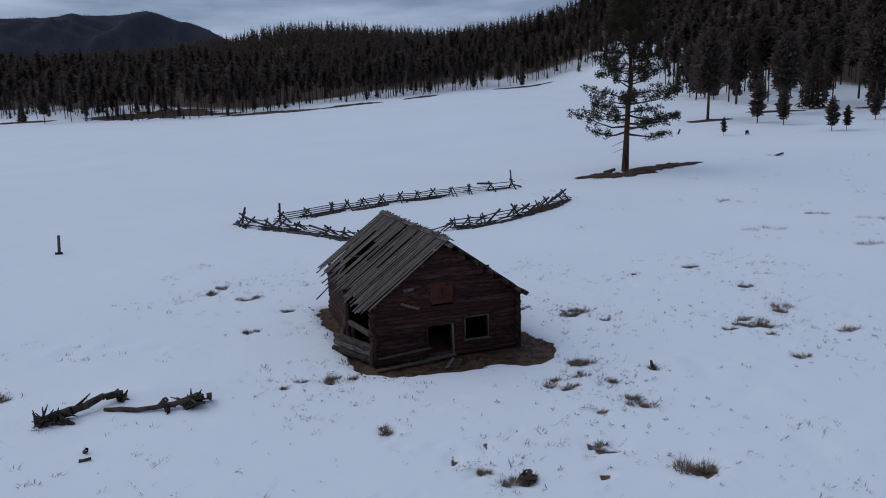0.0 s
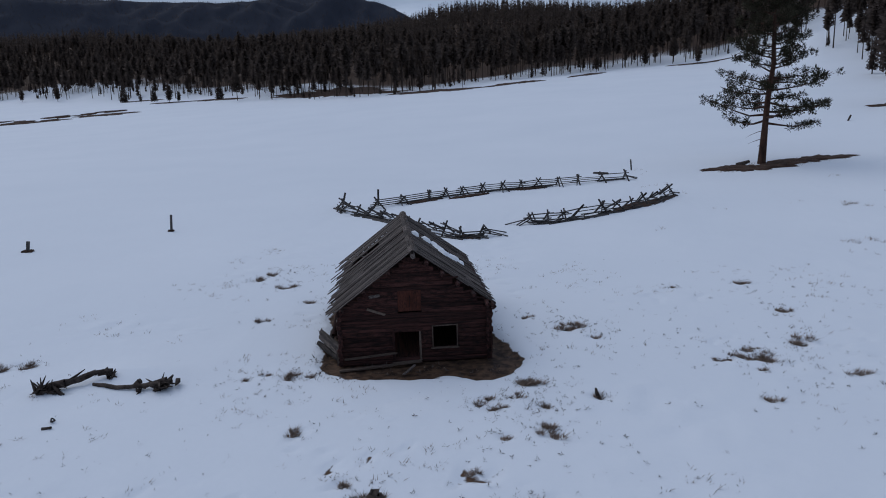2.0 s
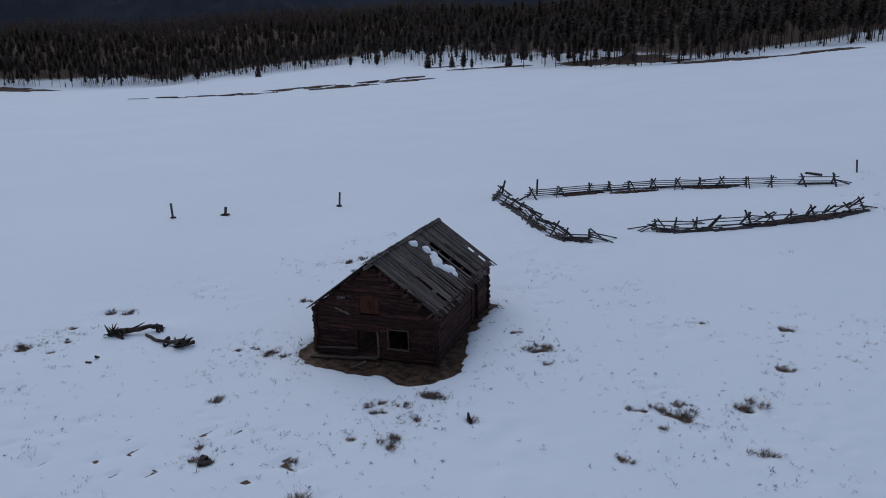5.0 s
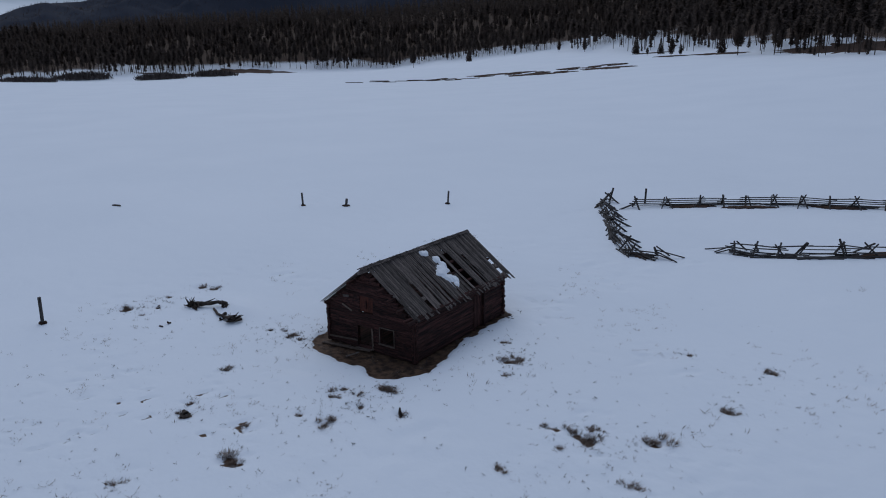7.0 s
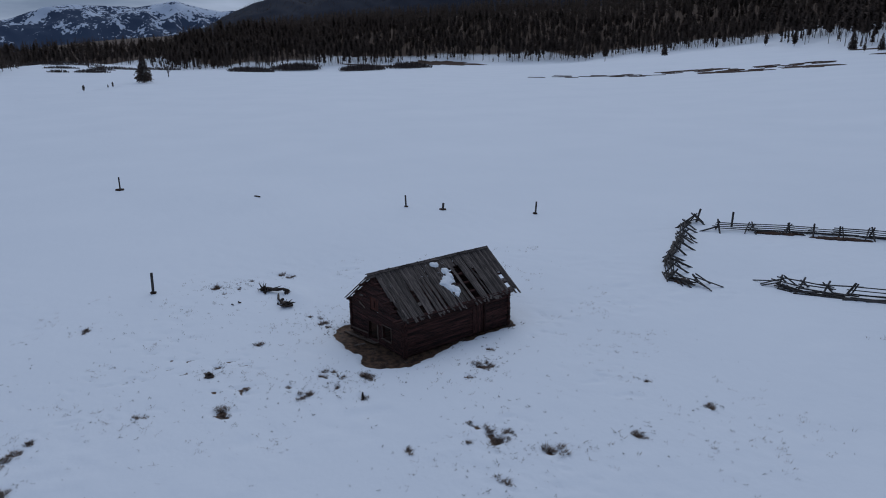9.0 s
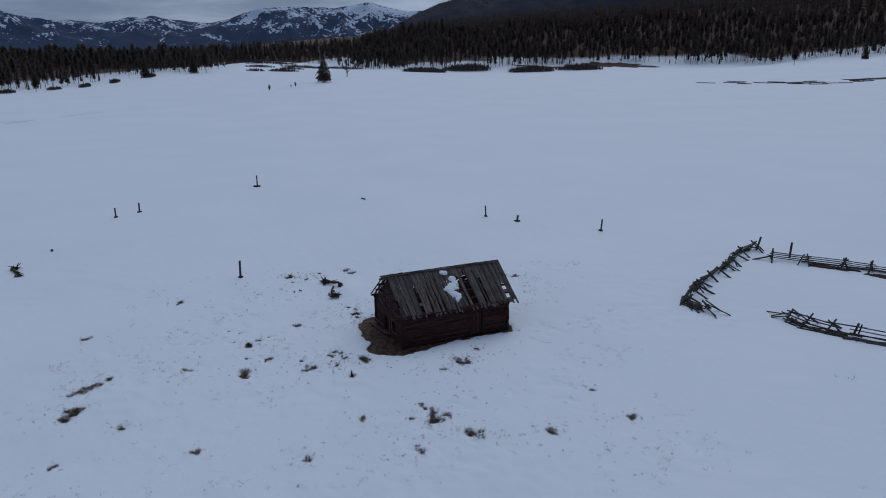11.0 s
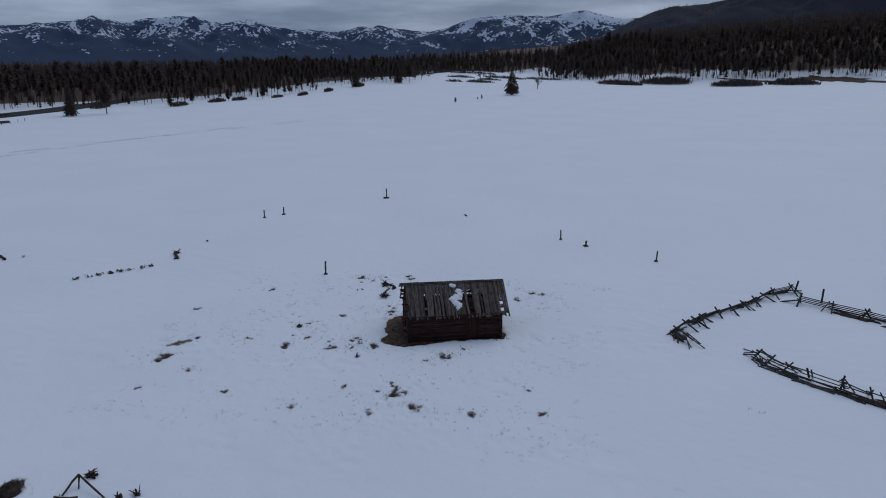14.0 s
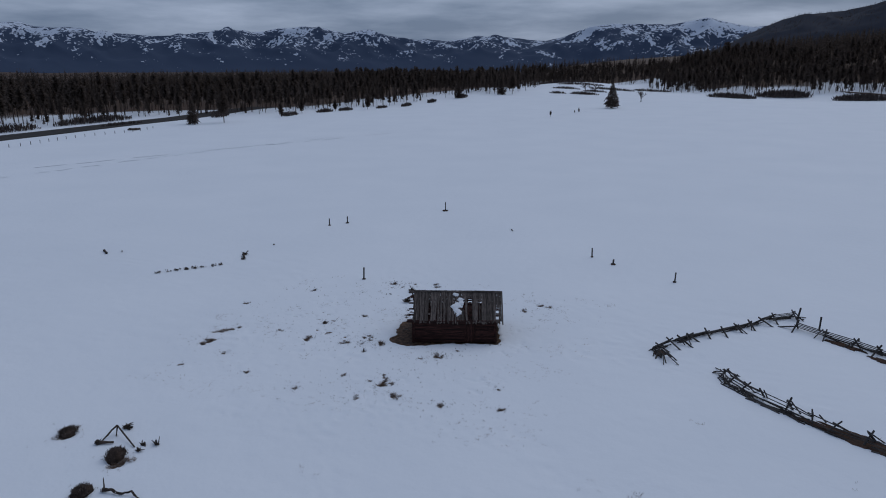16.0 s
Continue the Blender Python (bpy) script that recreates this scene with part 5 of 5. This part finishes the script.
WORDS = {"pine": "dark pine with bare lower trunk before the woods", "fir": "dark conical fir standing apart on snow", "bushy": "dark broad bushy pine standing alone on snow", "young": "young bushy pine standing on snow", "sapling": "small conifer sapling in the snow"}
first = {}
for i, (kind, x, y, s) in enumerate(SOLO):
    m = turned(x, y, s, i * 1.7, -0.1)
    if kind not in first:
        first[kind] = tree_thing({"pine": "pine_tree", "fir": "fir_tree", "bushy": "pine_tree", "young": "young_pine", "sapling": "sapling"}[kind], WORDS[kind], *solo[kind], m, hazed_needles, dark_bark)
        tagged(first[kind], group="trees at the meadow's edge")
    else:
        t = copy_thing(first[kind], Matrix.Identity(4))
        t.matrix_basis = m


def bare_tree(x, y, tall, seed):
    """A leafless tree that forks again and again."""
    rng = np.random.default_rng(seed)
    out = []

    def grow(p, d, long, r, depth):
        q = p + d * long
        out.append(cone(p, q, r, r * 0.65, 5))
        if depth:
            for _ in range(3):
                e = d + rng.normal(0, 0.5, 3)
                e[2] = abs(e[2]) + 0.2
                grow(q, e / np.linalg.norm(e), long * rng.uniform(0.7, 1.05), r * 0.6, depth - 1)

    grow(np.array([0, 0, -0.3]), np.array([0.05, 0.05, 1.0]), tall * 0.14, tall * 0.03, 5)
    top = empty("bare_tree", turned(x, y))
    arrays("trunk", *merged(out), [brush], parent=top)
    tagged(top, "leafless spreading tree on the snowy valley floor", "tree")


bare_tree(-519, -2, 15, 4)
bare_tree(-660, -62, 17, 6)
bare_tree(-652, -70, 14, 8)


def thicket(label, x, y, rx, ry, ang, tall, n, seed):
    """Leafless brush: many upright twigs in a drift-edged clump."""
    rng = np.random.default_rng(seed)
    c, s = math.cos(radians(ang)), math.sin(radians(ang))
    a, d = rng.uniform(0, 6.283, n), np.sqrt(rng.uniform(0, 1, n))
    u, v = np.cos(a) * d * rx, np.sin(a) * d * ry
    px, py = x + u * c - v * s, y + u * s + v * c
    base = np.stack([px, py, surface(px, py) - 0.1], 1)
    h = tall * rng.uniform(0.35, 1.0, n) * (1 - 0.5 * d ** 3)
    tip = base + np.stack([rng.normal(0, 0.3, n) * h, rng.normal(0, 0.3, n) * h, h], 1)
    w = 0.1 * h + 0.12
    side = rng.uniform(0, 6.283, n)
    e = np.stack([np.cos(side) * w, np.sin(side) * w, np.zeros(n)], 1)
    mid = base * 0.45 + tip * 0.55
    V = np.stack([base - e * 0.3, mid + e, tip, base + e * 0.3, mid - e, tip], 1).reshape(-1, 3)
    ob = arrays("brush", V, np.arange(len(V)).reshape(-1, 3), [brush])
    tagged(ob, label, "shrubs", kind="stuff")


for i, p in enumerate(((-655, 66, 12, 22, 10, 6, 900), (-690, 112, 8, 26, 5, 9, 700), (-672, 176, 8, 24, 5, 8, 700), (-690, 230, 10, 26, 5, 8, 700), (-600, -62, 5, 14, 0, 3.5, 400), (-596, -86, 4, 8, 0, 3, 200),
                       (-760, -60, 6, 26, 0, 4, 500), (-840, -110, 6, 30, 10, 4, 500), (-700, -100, 5, 16, 0, 3.5, 300), (-660, -62, 5, 12, 0, 3, 300), (-800, -20, 5, 22, 0, 4, 400), (-900, -150, 6, 34, 0, 5, 500),
                       (-300, -186, 10, 4, 10, 3, 300), (-335, -182, 9, 3, 0, 3, 260), (-420, -162, 12, 3, 10, 3, 300), (-460, -158, 10, 3, 10, 3.2, 300), (-210, -228, 14, 3, 0, 2.5, 200), (-390, -168, 8, 2.5, 0, 2.6, 200),
                       (-150, -246, 30, 4, 4, 5, 500), (-215, -252, 26, 4, 0, 5, 500), (-90, -240, 26, 4, 4, 5, 400), (-280, -222, 16, 5, 30, 4, 300), (-510, -150, 14, 4, 10, 3.5, 300), (-355, -178, 9, 3, 0, 3, 240))):
    thicket("leafless brown brush standing along the snowy valley", *p, 60 + i)


def track(line, wide):
    """A faint old track pressed into the snow."""
    packed = material("packed_snow", (0.70, 0.74, 0.80), (0.79, 0.825, 0.87), 0.4, 0.8, 0.3, (1, 1, 1), 3, 0.02, "World")
    V = []
    for j in range(121):
        s = j / 120 * (len(line) - 1)
        i = min(int(s), len(line) - 2)
        p, q = np.array(line[i], float), np.array(line[i + 1], float)
        c, d = p + (q - p) * (s - i), (q - p) / np.linalg.norm(q - p)
        wob = 0.6 * float(vnoise(j * 0.35, 2.0, 51))
        for a in (-wide, wide):
            x, y = c[0] - d[1] * (a + wob), c[1] + d[0] * (a + wob)
            V.append((x, y, float(surface(x, y)) + 0.07))
    bm = bmesh.new()
    vs = [bm.verts.new(v) for v in V]
    for j in range(120):
        if float(vnoise(j * 0.5, 9.0, 52)) > -0.05:
            bm.faces.new([vs[j * 2], vs[j * 2 + 2], vs[j * 2 + 3], vs[j * 2 + 1]])
    bmesh.ops.recalc_face_normals(bm, faces=bm.faces)
    tagged(part("ground_track", bm, packed), "faint old track pressed into the snow", "track", kind="structure")


track(((-20, -150), (-73, -136), (-131, -116), (-188, -93), (-264, -64), (-332, -40), (-420, -20)), 0.35)
track(((-40, -128), (-98, -119), (-146, -111), (-200, -93)), 0.3)
